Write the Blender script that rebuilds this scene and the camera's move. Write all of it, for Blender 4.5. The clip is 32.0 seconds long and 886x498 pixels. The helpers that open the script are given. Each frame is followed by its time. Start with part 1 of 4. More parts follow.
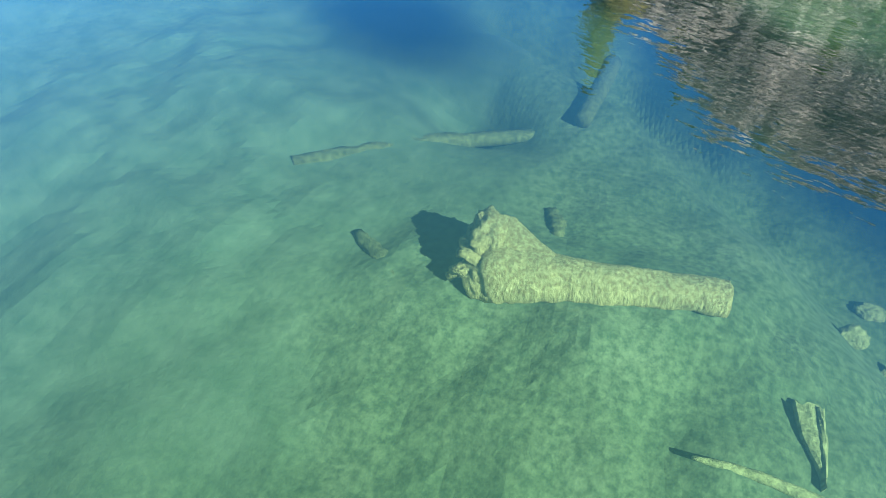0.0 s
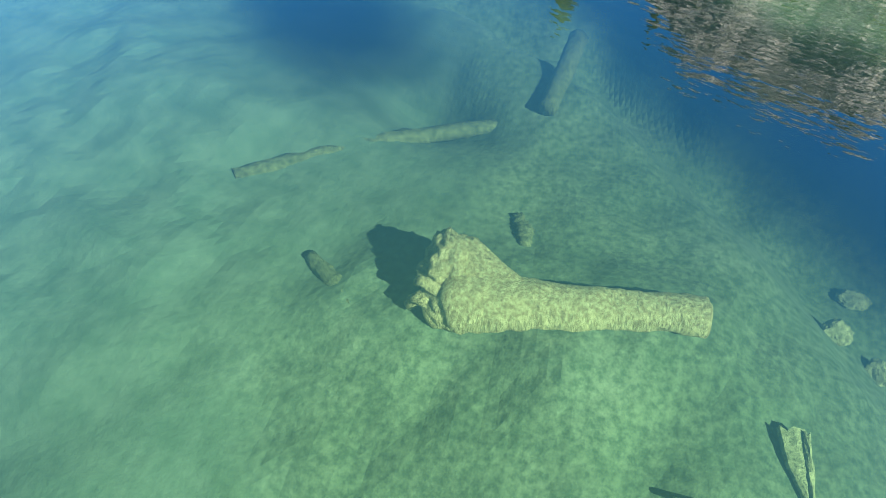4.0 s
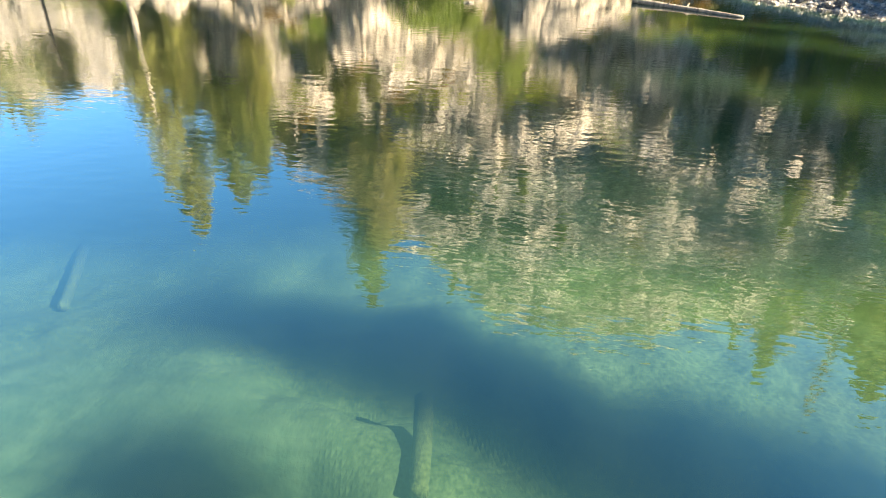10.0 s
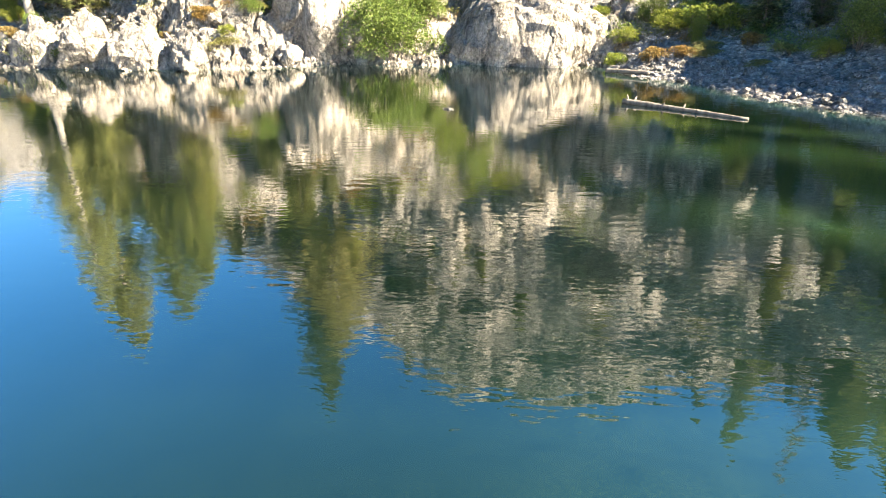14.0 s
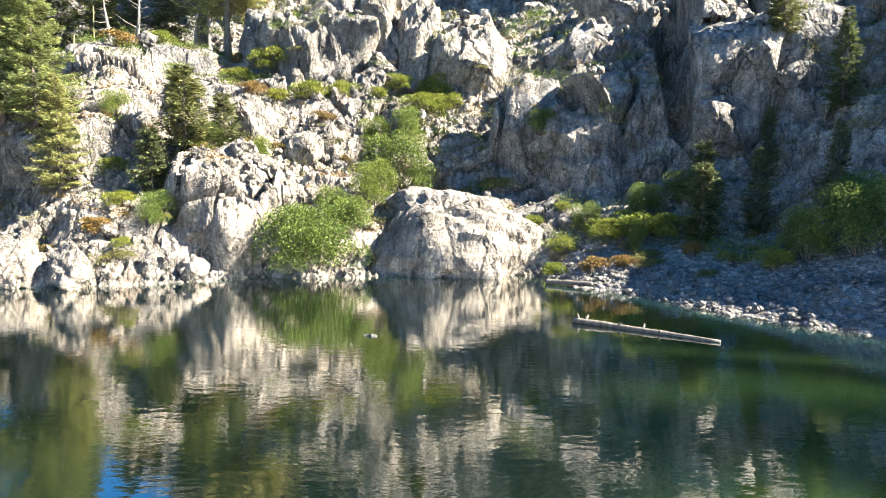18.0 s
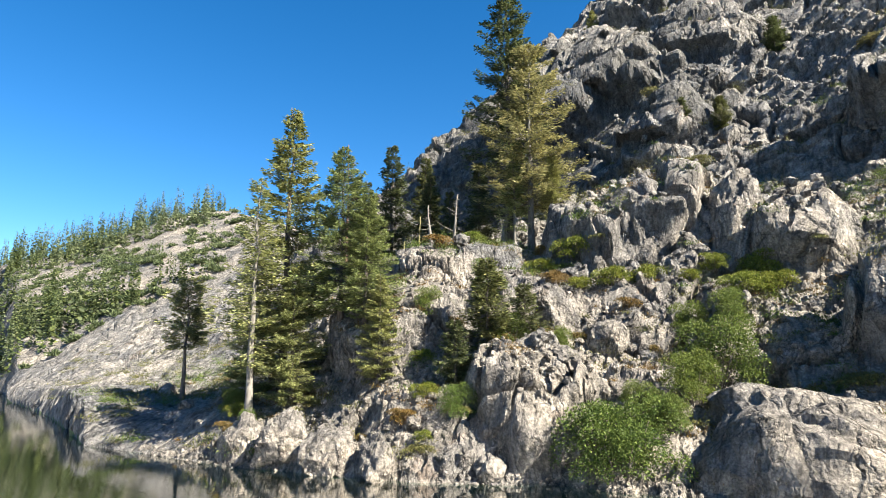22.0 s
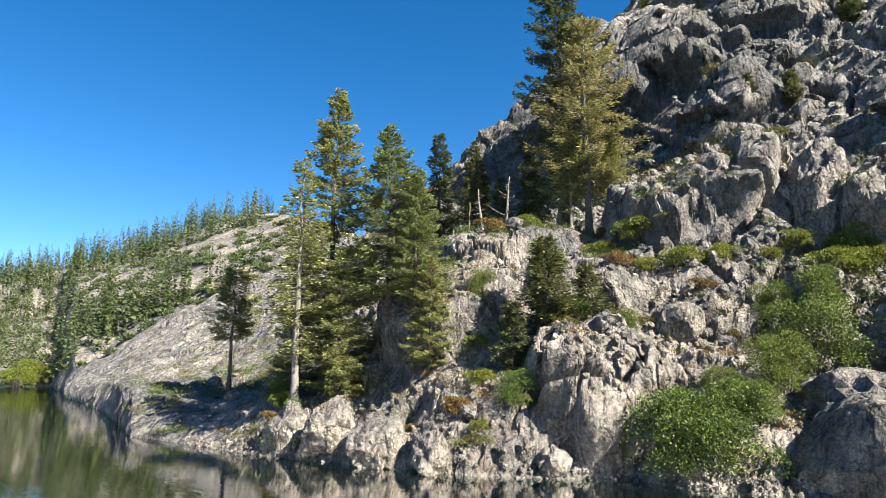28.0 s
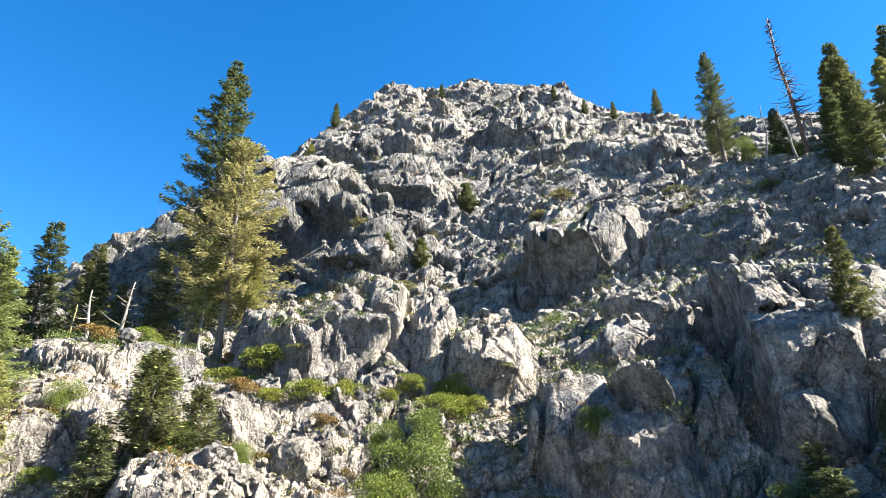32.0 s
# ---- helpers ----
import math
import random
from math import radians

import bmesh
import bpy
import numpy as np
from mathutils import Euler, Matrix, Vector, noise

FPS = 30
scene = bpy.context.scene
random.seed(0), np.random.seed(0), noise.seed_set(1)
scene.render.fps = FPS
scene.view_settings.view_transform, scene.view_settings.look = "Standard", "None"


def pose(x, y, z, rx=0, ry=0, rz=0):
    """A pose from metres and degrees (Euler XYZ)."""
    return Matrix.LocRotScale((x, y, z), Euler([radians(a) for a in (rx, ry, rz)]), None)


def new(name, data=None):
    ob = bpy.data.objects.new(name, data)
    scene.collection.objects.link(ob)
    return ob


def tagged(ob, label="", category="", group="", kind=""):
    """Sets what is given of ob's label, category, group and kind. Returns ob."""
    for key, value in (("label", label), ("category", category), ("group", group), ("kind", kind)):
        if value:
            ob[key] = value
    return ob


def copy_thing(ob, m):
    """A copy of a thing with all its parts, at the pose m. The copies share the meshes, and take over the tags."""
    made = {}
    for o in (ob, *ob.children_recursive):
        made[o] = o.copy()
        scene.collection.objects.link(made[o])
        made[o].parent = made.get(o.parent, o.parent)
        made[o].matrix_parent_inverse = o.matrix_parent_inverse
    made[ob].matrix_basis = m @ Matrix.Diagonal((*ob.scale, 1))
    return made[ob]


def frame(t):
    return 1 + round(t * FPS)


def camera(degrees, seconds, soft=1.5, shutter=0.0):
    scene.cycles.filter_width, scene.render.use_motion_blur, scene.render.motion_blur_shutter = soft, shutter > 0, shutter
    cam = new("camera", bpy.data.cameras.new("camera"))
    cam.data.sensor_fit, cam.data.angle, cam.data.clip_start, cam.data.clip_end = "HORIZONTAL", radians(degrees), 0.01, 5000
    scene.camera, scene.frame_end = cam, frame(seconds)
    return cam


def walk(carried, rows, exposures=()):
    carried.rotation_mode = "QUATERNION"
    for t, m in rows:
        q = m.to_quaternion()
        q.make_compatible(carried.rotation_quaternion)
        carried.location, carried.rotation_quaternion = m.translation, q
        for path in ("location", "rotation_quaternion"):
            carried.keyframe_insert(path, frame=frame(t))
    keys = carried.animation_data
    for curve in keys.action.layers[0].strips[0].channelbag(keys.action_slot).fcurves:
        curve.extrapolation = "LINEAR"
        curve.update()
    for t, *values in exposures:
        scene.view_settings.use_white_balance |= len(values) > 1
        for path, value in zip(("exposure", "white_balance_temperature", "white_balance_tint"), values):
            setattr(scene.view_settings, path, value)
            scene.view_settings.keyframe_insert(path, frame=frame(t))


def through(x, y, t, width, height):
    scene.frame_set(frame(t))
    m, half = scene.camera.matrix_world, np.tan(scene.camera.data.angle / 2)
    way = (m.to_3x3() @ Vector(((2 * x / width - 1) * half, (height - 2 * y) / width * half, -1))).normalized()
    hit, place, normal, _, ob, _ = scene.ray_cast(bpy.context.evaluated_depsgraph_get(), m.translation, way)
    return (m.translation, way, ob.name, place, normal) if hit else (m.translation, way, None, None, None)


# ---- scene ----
cam = camera(71.0, 32.0, soft=0.85)

# The flight: seconds, x, y, z, pitch above the level, heading to the left of +y, roll
FLIGHT = (
    (0.0, -0.49, -21.07, 3.81, -50.65, 33.49, 0.29),
    (0.5, -0.49, -21.04, 3.82, -54.68, 33.89, 0.05),
    (1.0, -0.49, -21.05, 3.83, -56.77, 33.81, 0.11),
    (1.5, -0.52, -21.00, 3.85, -57.63, 33.24, -0.17),
    (2.0, -0.58, -20.80, 3.83, -56.38, 33.88, 0.05),
    (2.5, -0.70, -20.49, 3.80, -55.02, 33.35, 0.00),
    (4.5, -0.81, -20.09, 3.87, -55.67, 27.72, -0.34),
    (5.0, -0.81, -20.05, 3.90, -56.20, 23.57, -0.25),
    (5.5, -0.80, -20.05, 3.88, -55.60, 17.37, -0.23),
    (6.0, -0.80, -19.96, 3.85, -55.76, 11.77, 0.41),
    (6.5, -0.85, -19.69, 3.83, -55.54, 10.43, 0.05),
    (7.0, -0.94, -19.17, 3.85, -54.00, 9.61, 0.12),
    (7.5, -1.04, -18.43, 4.01, -49.96, 9.40, -0.13),
    (8.0, -1.10, -17.80, 4.23, -45.85, 11.01, 0.28),
    (8.5, -1.09, -17.60, 4.40, -39.40, 10.48, 0.47),
    (9.0, -1.07, -17.84, 4.54, -32.36, 11.11, -0.16),
    (9.5, -1.21, -18.40, 4.65, -31.15, 10.04, -0.49),
    (10.0, -1.62, -19.01, 4.74, -30.72, 9.71, 0.31),
    (10.5, -2.28, -19.43, 4.83, -30.39, 8.49, -0.25),
    (11.0, -3.00, -19.50, 4.97, -29.88, 7.57, -0.12),
    (11.5, -3.52, -19.18, 5.18, -28.71, 7.28, -0.53),
    (12.0, -3.79, -18.51, 5.37, -24.95, 7.02, -0.45),
    (12.5, -3.92, -17.69, 5.43, -24.76, 6.96, -0.40),
    (13.0, -3.97, -16.82, 5.44, -24.74, 6.83, -0.45),
    (13.5, -4.02, -15.87, 5.46, -24.97, 5.32, -0.36),
    (14.0, -4.06, -14.88, 5.43, -24.81, 3.84, -0.18),
    (14.5, -4.08, -13.93, 5.39, -22.09, 2.04, -0.07),
    (15.0, -4.10, -13.16, 5.39, -15.27, 0.43, 0.05),
    (15.5, -4.09, -12.60, 5.41, -8.64, -0.98, 0.08),
    (16.0, -4.06, -12.14, 5.42, -7.00, -1.60, 0.08),
    (17.5, -3.93, -10.81, 5.45, -7.12, -2.45, 0.06),
    (18.0, -3.92, -10.15, 5.47, -7.05, -2.33, 0.06),
    (18.5, -3.93, -9.48, 5.53, -4.96, -1.63, 0.11),
    (19.0, -3.97, -8.90, 5.61, 1.63, -0.44, 0.07),
    (19.5, -4.03, -8.51, 5.67, 8.55, 2.26, 0.12),
    (20.0, -4.08, -8.26, 5.68, 10.11, 5.17, 0.09),
    (20.5, -4.10, -8.04, 5.68, 10.11, 8.99, 0.16),
    (21.0, -4.13, -7.78, 5.67, 10.14, 13.41, 0.11),
    (21.5, -4.23, -7.50, 5.68, 10.17, 17.16, 0.08),
    (22.0, -4.38, -7.24, 5.68, 10.12, 24.95, 0.12),
    (22.5, -4.50, -7.03, 5.62, 10.13, 33.51, 0.20),
    (23.0, -4.58, -6.95, 5.50, 10.10, 36.97, 0.23),
    (23.5, -4.66, -6.91, 5.38, 10.04, 42.14, 0.10),
    (24.0, -4.76, -6.81, 5.26, 10.05, 47.39, 0.12),
    (24.5, -4.89, -6.66, 5.16, 10.02, 51.21, 0.19),
    (25.4, -5.45, -6.25, 5.03, 10.15, 54.50, 0.30),
    (26.5, -6.13, -5.74, 4.87, 10.31, 50.66, 0.43),
    (27.0, -6.02, -5.28, 4.83, 10.40, 39.86, 0.42),
    (27.5, -5.94, -5.16, 4.78, 10.58, 34.09, 0.06),
    (28.0, -5.90, -5.13, 4.73, 10.50, 29.19, 0.22),
    (28.5, -5.85, -4.87, 4.70, 10.63, 23.53, 0.20),
    (29.0, -5.82, -4.56, 4.67, 10.71, 17.35, 0.05),
    (29.5, -5.86, -4.37, 4.62, 12.95, 12.78, 0.19),
    (30.0, -5.92, -4.23, 4.55, 16.96, 10.05, 0.07),
    (30.5, -5.94, -4.08, 4.49, 18.12, 6.82, 0.05),
    (31.0, -5.95, -3.88, 4.42, 19.87, 1.50, -0.08),
    (31.5, -5.98, -3.58, 4.36, 21.63, -2.70, -0.15),
    (32.0, -6.00, -3.25, 4.32, 23.33, -4.14, -0.27),
)

rows = []
for s, x, y, z, pitch, heading, roll in FLIGHT:
    rows.append((s, pose(x, y, z, 90 + pitch, 0, heading) @ pose(0, 0, 0, 0, 0, roll)))
walk(cam, rows, ((0.0, 2.99, 6250, 10), (6.0, 3.15, 6500, 10), (7.0, 3.49, 6900, 10), (8.0, 3.71, 7600, 10), (9.0, 3.76, 8500, 10), (10.0, 3.61, 8900, 10), (12.0, 3.66, 8700, 10), (14.0, 3.56, 7800, 10), (16.0, 3.51, 7200, 10), (19.0, 3.01, 6800, 10), (21.0, 2.51, 6700, 10), (23.0, 1.92, 6500, 10), (24.5, 1.76, 6500, 10), (28.0, 2.04, 6500, 10), (30.0, 2.51, 6600, 10), (32.0, 2.81, 6600, 10)))

# ---- light ----
SUN_ELEVATION, SUN_TO = radians(40), Vector((0.975, -0.20, 0.0)).normalized()
world = bpy.data.worlds.new("sky")
scene.world = world
world.use_nodes = True
wn = world.node_tree
sky = wn.nodes.new("ShaderNodeTexSky")
sky.sky_type, sky.sun_disc = "NISHITA", False
sky.sun_elevation, sky.sun_rotation = SUN_ELEVATION, math.atan2(SUN_TO.x, SUN_TO.y)
sky.altitude, sky.air_density, sky.dust_density, sky.ozone_density = 1900, 1.0, 0.3, 2.0
tone = wn.nodes.new("ShaderNodeHueSaturation")
tone.inputs["Saturation"].default_value = 1.38
wn.links.new(sky.outputs[0], tone.inputs["Color"])
wn.links.new(tone.outputs[0], wn.nodes["Background"].inputs[0])
wn.nodes["Background"].inputs[1].default_value = 0.0505
sun = new("sun", bpy.data.lights.new("sun", "SUN"))
sun.data.energy, sun.data.angle, sun.data.color = 5.0, radians(0.53), (1.0, 0.93, 0.80)
away = Vector((SUN_TO.x * math.cos(SUN_ELEVATION), SUN_TO.y * math.cos(SUN_ELEVATION), math.sin(SUN_ELEVATION)))
sun.rotation_euler = away.to_track_quat("Z", "Y").to_euler()

# ---- noise on arrays ----


def hashed(i, j, k, s):
    n = (i * 374761393 + j * 668265263 + k * 1442695041 + s * 97471177) & 0xFFFFFFFF
    n = ((n ^ (n >> 13)) * 1274126177) & 0xFFFFFFFF
    n = ((n ^ (n >> 16)) * 2246822519) & 0xFFFFFFFF
    return ((n ^ (n >> 15)) & 0xFFFFFF) / 16777215.0


def smooth_noise(p, size, s=0):
    """Value noise, -1 to 1, of an array of points."""
    q = p / size
    b = np.floor(q).astype(np.int64)
    f = q - b
    f = f * f * (3 - 2 * f)
    total = 0.0
    for dx in (0, 1):
        for dy in (0, 1):
            for dz in (0, 1):
                w = (f[:, 0] if dx else 1 - f[:, 0]) * (f[:, 1] if dy else 1 - f[:, 1]) * (f[:, 2] if dz else 1 - f[:, 2])
                total = total + w * hashed(b[:, 0] + dx, b[:, 1] + dy, b[:, 2] + dz, s)
    return total * 2 - 1


def fractal(p, size, octaves=4, s=0):
    total, a = 0.0, 1.0
    for o in range(octaves):
        total = total + a * smooth_noise(p, size / 2 ** o, s + o)
        a *= 0.5
    return total


def facets(p, size, s=0, stretch=(1, 1, 1), sharp=48.0):
    """Broken rock: every cell is a tilted plane of its own, with a step to the next. About -1 to 1."""
    q = (p @ LEAN) / (size * np.array(stretch))
    b = np.floor(q).astype(np.int64)
    total, weight = np.zeros(len(p)), np.full(len(p), 1e-9)
    for dx in (-1, 0, 1):
        for dy in (-1, 0, 1):
            for dz in (-1, 0, 1):
                i, j, k = b[:, 0] + dx, b[:, 1] + dy, b[:, 2] + dz
                ex = q[:, 0] - i - hashed(i, j, k, s)
                ey = q[:, 1] - j - hashed(i, j, k, s + 1)
                ez = q[:, 2] - k - hashed(i, j, k, s + 2)
                w = np.exp(-sharp * (ex * ex + ey * ey + ez * ez))
                v = (hashed(i, j, k, s + 3) - 0.5) * 1.2
                v = v + (hashed(i, j, k, s + 4) - 0.5) * 3 * ex + (hashed(i, j, k, s + 5) - 0.5) * 3 * ey + (hashed(i, j, k, s + 6) - 0.5) * 3 * ez
                total += w * v
                weight += w
    return total / weight


LEAN = np.array(Euler((0.25, 0.6, 0.3)).to_matrix())


def ramp(v, a, b):
    t = np.clip((v - a) / (b - a), 0, 1)
    return t * t * (3 - 2 * t)


# ---- materials ----
def shader(name):
    m = bpy.data.materials.new(name)
    m.use_nodes = True
    nt = m.node_tree
    return m, nt, nt.nodes["Principled BSDF"]


def add(nt, kind, **values):
    n = nt.nodes.new(kind)
    for key, v in values.items():
        if key in n.inputs:
            n.inputs[key].default_value = v
    return n


def coords(nt, space="Object"):
    return nt.nodes.new("ShaderNodeTexCoord").outputs[space]


def noise_tex(nt, scale, detail=5.0, rough=0.6, at=None):
    n = add(nt, "ShaderNodeTexNoise", Scale=scale, Detail=detail, Roughness=rough)
    nt.links.new(at or coords(nt), n.inputs["Vector"])
    return n.outputs["Fac"]


def stops(nt, fac, *items):
    r = nt.nodes.new("ShaderNodeValToRGB")
    while len(r.color_ramp.elements) < len(items):
        r.color_ramp.elements.new(0.5)
    for e, (at, c) in zip(r.color_ramp.elements, items):
        e.position, e.color = at, (*c, 1)
    nt.links.new(fac, r.inputs[0])
    return r.outputs[0]


def blend(nt, fac, a, b, how="MIX"):
    n = nt.nodes.new("ShaderNodeMix")
    n.data_type, n.blend_type = "RGBA", how
    for k, v in ((0, fac), (6, a), (7, b)):
        if isinstance(v, (int, float)):
            n.inputs[k].default_value = v
        elif isinstance(v, tuple):
            n.inputs[k].default_value = (*v, 1)
        else:
            nt.links.new(v, n.inputs[k])
    return n.outputs[2]


def bumped(nt, bsdf, fac, strength, distance):
    b = add(nt, "ShaderNodeBump", Strength=strength, Distance=distance)
    nt.links.new(fac, b.inputs["Height"])
    prior = bsdf.inputs["Normal"].links
    if prior:
        nt.links.new(prior[0].from_socket, b.inputs["Normal"])
    nt.links.new(b.outputs[0], bsdf.inputs["Normal"])


def rock_material(name, light, dark, lichen=(0.105, 0.1, 0.062), rust=(0.22, 0.13, 0.075), crack=0.95):
    m, nt, bsdf = shader(name)
    at = coords(nt)
    base = stops(nt, noise_tex(nt, 0.9, 8, 0.65, at), (0.32, dark), (0.62, light))
    speck = stops(nt, noise_tex(nt, 7, 7, 0.8, at), (0.40, (0.36, 0.36, 0.37)), (0.58, (1.05, 1.05, 1.05)))
    c = blend(nt, 0.8, base, speck, "MULTIPLY")
    broad = stops(nt, noise_tex(nt, 0.13, 5, 0.6, at), (0.36, (0.58, 0.60, 0.64)), (0.60, (1.12, 1.08, 1.02)))
    c = blend(nt, 1.0, c, broad, "MULTIPLY")
    c = blend(nt, stops(nt, noise_tex(nt, 2.3, 7, 0.7, at), (0.56, (0, 0, 0)), (0.68, (0.7, 0.7, 0.7))), c, lichen)
    c = blend(nt, stops(nt, noise_tex(nt, 0.35, 6, 0.7, at), (0.6, (0, 0, 0)), (0.72, (0.5, 0.5, 0.5))), c, rust)
    bsdf.inputs["Roughness"].default_value = 0.88
    warp = add(nt, "ShaderNodeTexNoise", Scale=1.1, Detail=4.0, Roughness=0.6)
    nt.links.new(at, warp.inputs["Vector"])
    bent = nt.nodes.new("ShaderNodeMix")
    bent.data_type, bent.blend_type = "RGBA", "ADD"
    bent.inputs[0].default_value = 1.0
    nt.links.new(at, bent.inputs[6])
    nt.links.new(warp.outputs["Color"], bent.inputs[7])
    turned = nt.nodes.new("ShaderNodeMapping")
    turned.inputs["Rotation"].default_value = (0.25, 0.6, 0.3)
    turned.inputs["Scale"].default_value = (1.5, 1.0, 0.55)
    nt.links.new(bent.outputs[2], turned.inputs[0])
    v = add(nt, "ShaderNodeTexVoronoi", Scale=0.33)
    v.feature = "DISTANCE_TO_EDGE"
    nt.links.new(turned.outputs[0], v.inputs["Vector"])
    v2 = add(nt, "ShaderNodeTexVoronoi", Scale=1.05)
    v2.feature = "DISTANCE_TO_EDGE"
    nt.links.new(turned.outputs[0], v2.inputs["Vector"])
    grime_and_shade = (0.016, 0.015, 0.014)
    v3 = add(nt, "ShaderNodeTexVoronoi", Scale=2.7)
    v3.feature = "DISTANCE_TO_EDGE"
    nt.links.new(turned.outputs[0], v3.inputs["Vector"])
    split = stops(nt, noise_tex(nt, 0.55, 4, 0.6, at), (0.46, (0, 0, 0)), (0.60, (crack, crack, crack)))
    streaky = nt.nodes.new("ShaderNodeMapping")
    streaky.inputs["Rotation"].default_value, streaky.inputs["Scale"].default_value = (0.25, 0.6, 0.3), (3.2, 2.6, 0.55)
    nt.links.new(at, streaky.inputs[0])
    c = blend(nt, 0.8, c, stops(nt, noise_tex(nt, 1.0, 8, 0.72, streaky.outputs[0]), (0.36, (0.34, 0.34, 0.35)), (0.54, (1.08, 1.07, 1.05))), "MULTIPLY")
    # Joint lines: grime, plus crevice shade painted into the colour
    for joint, wide in ((v, 0.022), (v2, 0.03), (v3, 0.035)):
        c = blend(nt, blend(nt, 1.0, stops(nt, joint.outputs["Distance"], (0.0, (1, 1, 1)), (wide, (0, 0, 0))), split, "MULTIPLY"), c, grime_and_shade)
    nt.links.new(c, bsdf.inputs["Base Color"])
    bumped(nt, bsdf, noise_tex(nt, 2.2, 11, 0.78, at), 1.0, 0.22)
    bumped(nt, bsdf, noise_tex(nt, 9.0, 6, 0.8, at), 1.0, 0.06)
    ridged = add(nt, "ShaderNodeTexNoise", Scale=1.3, Detail=8.0, Roughness=0.7)
    ridged.noise_type = "RIDGED_MULTIFRACTAL"
    nt.links.new(at, ridged.inputs["Vector"])
    bumped(nt, bsdf, ridged.outputs["Fac"], 0.8, 0.14)
    for size, deep in ((1.5, 0.55), (4.2, 0.2)):
        cell = add(nt, "ShaderNodeTexVoronoi", Scale=size)
        nt.links.new(turned.outputs[0], cell.inputs["Vector"])
        gone, lean, tilt = [nt.nodes.new("ShaderNodeVectorMath") for _ in range(3)]
        gone.operation, lean.operation, tilt.operation = "SUBTRACT", "SUBTRACT", "DOT_PRODUCT"
        nt.links.new(turned.outputs[0], gone.inputs[0])
        nt.links.new(cell.outputs["Position"], gone.inputs[1])
        nt.links.new(cell.outputs["Color"], lean.inputs[0])
        lean.inputs[1].default_value = (0.5, 0.5, 0.5)
        nt.links.new(gone.outputs[0], tilt.inputs[0])
        nt.links.new(lean.outputs[0], tilt.inputs[1])
        bumped(nt, bsdf, tilt.outputs["Value"], 1.0, deep * 1.9)
    bumped(nt, bsdf, stops(nt, v.outputs["Distance"], (0.0, (0, 0, 0)), (0.07, (1, 1, 1))), crack, 0.3)
    bumped(nt, bsdf, stops(nt, v2.outputs["Distance"], (0.0, (0, 0, 0)), (0.09, (1, 1, 1))), crack * 0.7, 0.12)
    return m


ROCK_PALE = rock_material("pale_granite", (0.4224, 0.3894, 0.3458), (0.1716, 0.1584, 0.1452), crack=0.85)
ROCK_DARK_AND_SHADE = rock_material("dark_and_shade_granite", (0.228, 0.2244, 0.2184), (0.078, 0.078, 0.0768), (0.096, 0.096, 0.0564))
ROCK = rock_material("granite", (0.3828, 0.367, 0.3458), (0.1188, 0.1162, 0.1135))
m_bed, nt, bsdf = shader("lake_bed")
at = coords(nt)
c = stops(nt, noise_tex(nt, 0.7, 8, 0.7, at), (0.32, (0.075, 0.106, 0.056)), (0.5, (0.11, 0.14, 0.08)), (0.68, (0.15, 0.178, 0.112)))
weed = stops(nt, noise_tex(nt, 10.0, 5, 0.72, at), (0.38, (0.42, 0.52, 0.42)), (0.62, (1.32, 1.28, 1.14)))
silted = nt.nodes.new("ShaderNodeAttribute")
silted.attribute_name = "silted"
pale = stops(nt, noise_tex(nt, 2.4, 7, 0.7, at), (0.38, (0.082, 0.125, 0.078)), (0.64, (0.145, 0.188, 0.128)))
nt.links.new(blend(nt, silted.outputs["Fac"], blend(nt, 0.9, c, weed, "MULTIPLY"), pale), bsdf.inputs["Base Color"])
bumped(nt, bsdf, noise_tex(nt, 6.0, 3, 0.6, at), 0.35, 0.07)
bsdf.inputs["Roughness"].default_value = 1.0
BED = m_bed

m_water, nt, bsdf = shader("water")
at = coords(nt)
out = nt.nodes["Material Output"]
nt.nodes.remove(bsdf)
gloss = add(nt, "ShaderNodeBsdfGlossy", Roughness=0.0, Color=(1, 1, 1, 1))
clear = nt.nodes.new("ShaderNodeBsdfTransparent")
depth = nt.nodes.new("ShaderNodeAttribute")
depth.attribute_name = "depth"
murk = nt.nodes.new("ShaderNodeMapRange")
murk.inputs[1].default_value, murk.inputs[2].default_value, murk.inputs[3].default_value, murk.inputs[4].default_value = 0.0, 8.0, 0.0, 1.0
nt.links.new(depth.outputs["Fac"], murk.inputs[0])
# Light lost in the water, painted as a darker tint with depth
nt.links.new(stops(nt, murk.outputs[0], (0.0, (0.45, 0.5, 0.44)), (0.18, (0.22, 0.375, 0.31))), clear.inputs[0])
# Underwater haze: this diffuse share is painted on the surface, stronger with depth
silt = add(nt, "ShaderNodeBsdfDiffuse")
HAZE = stops(nt, murk.outputs[0], (0.16, (0.0125, 0.039, 0.025)), (0.26, (0.0062, 0.0212, 0.0155)), (0.42, (0.00218, 0.00858, 0.00647)), (0.62, (0.00133, 0.00515, 0.00429)), (0.82, (0.00078, 0.0039, 0.00281)), (1.0, (0.00055, 0.00281, 0.00195)))
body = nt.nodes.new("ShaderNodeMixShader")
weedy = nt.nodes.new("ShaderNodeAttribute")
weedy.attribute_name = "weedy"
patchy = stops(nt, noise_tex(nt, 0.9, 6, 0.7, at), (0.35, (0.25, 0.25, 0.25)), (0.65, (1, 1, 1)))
nt.links.new(blend(nt, blend(nt, 1.0, weedy.outputs["Fac"], patchy, "MULTIPLY"), HAZE, (0.009, 0.018, 0.004)), silt.inputs[0])
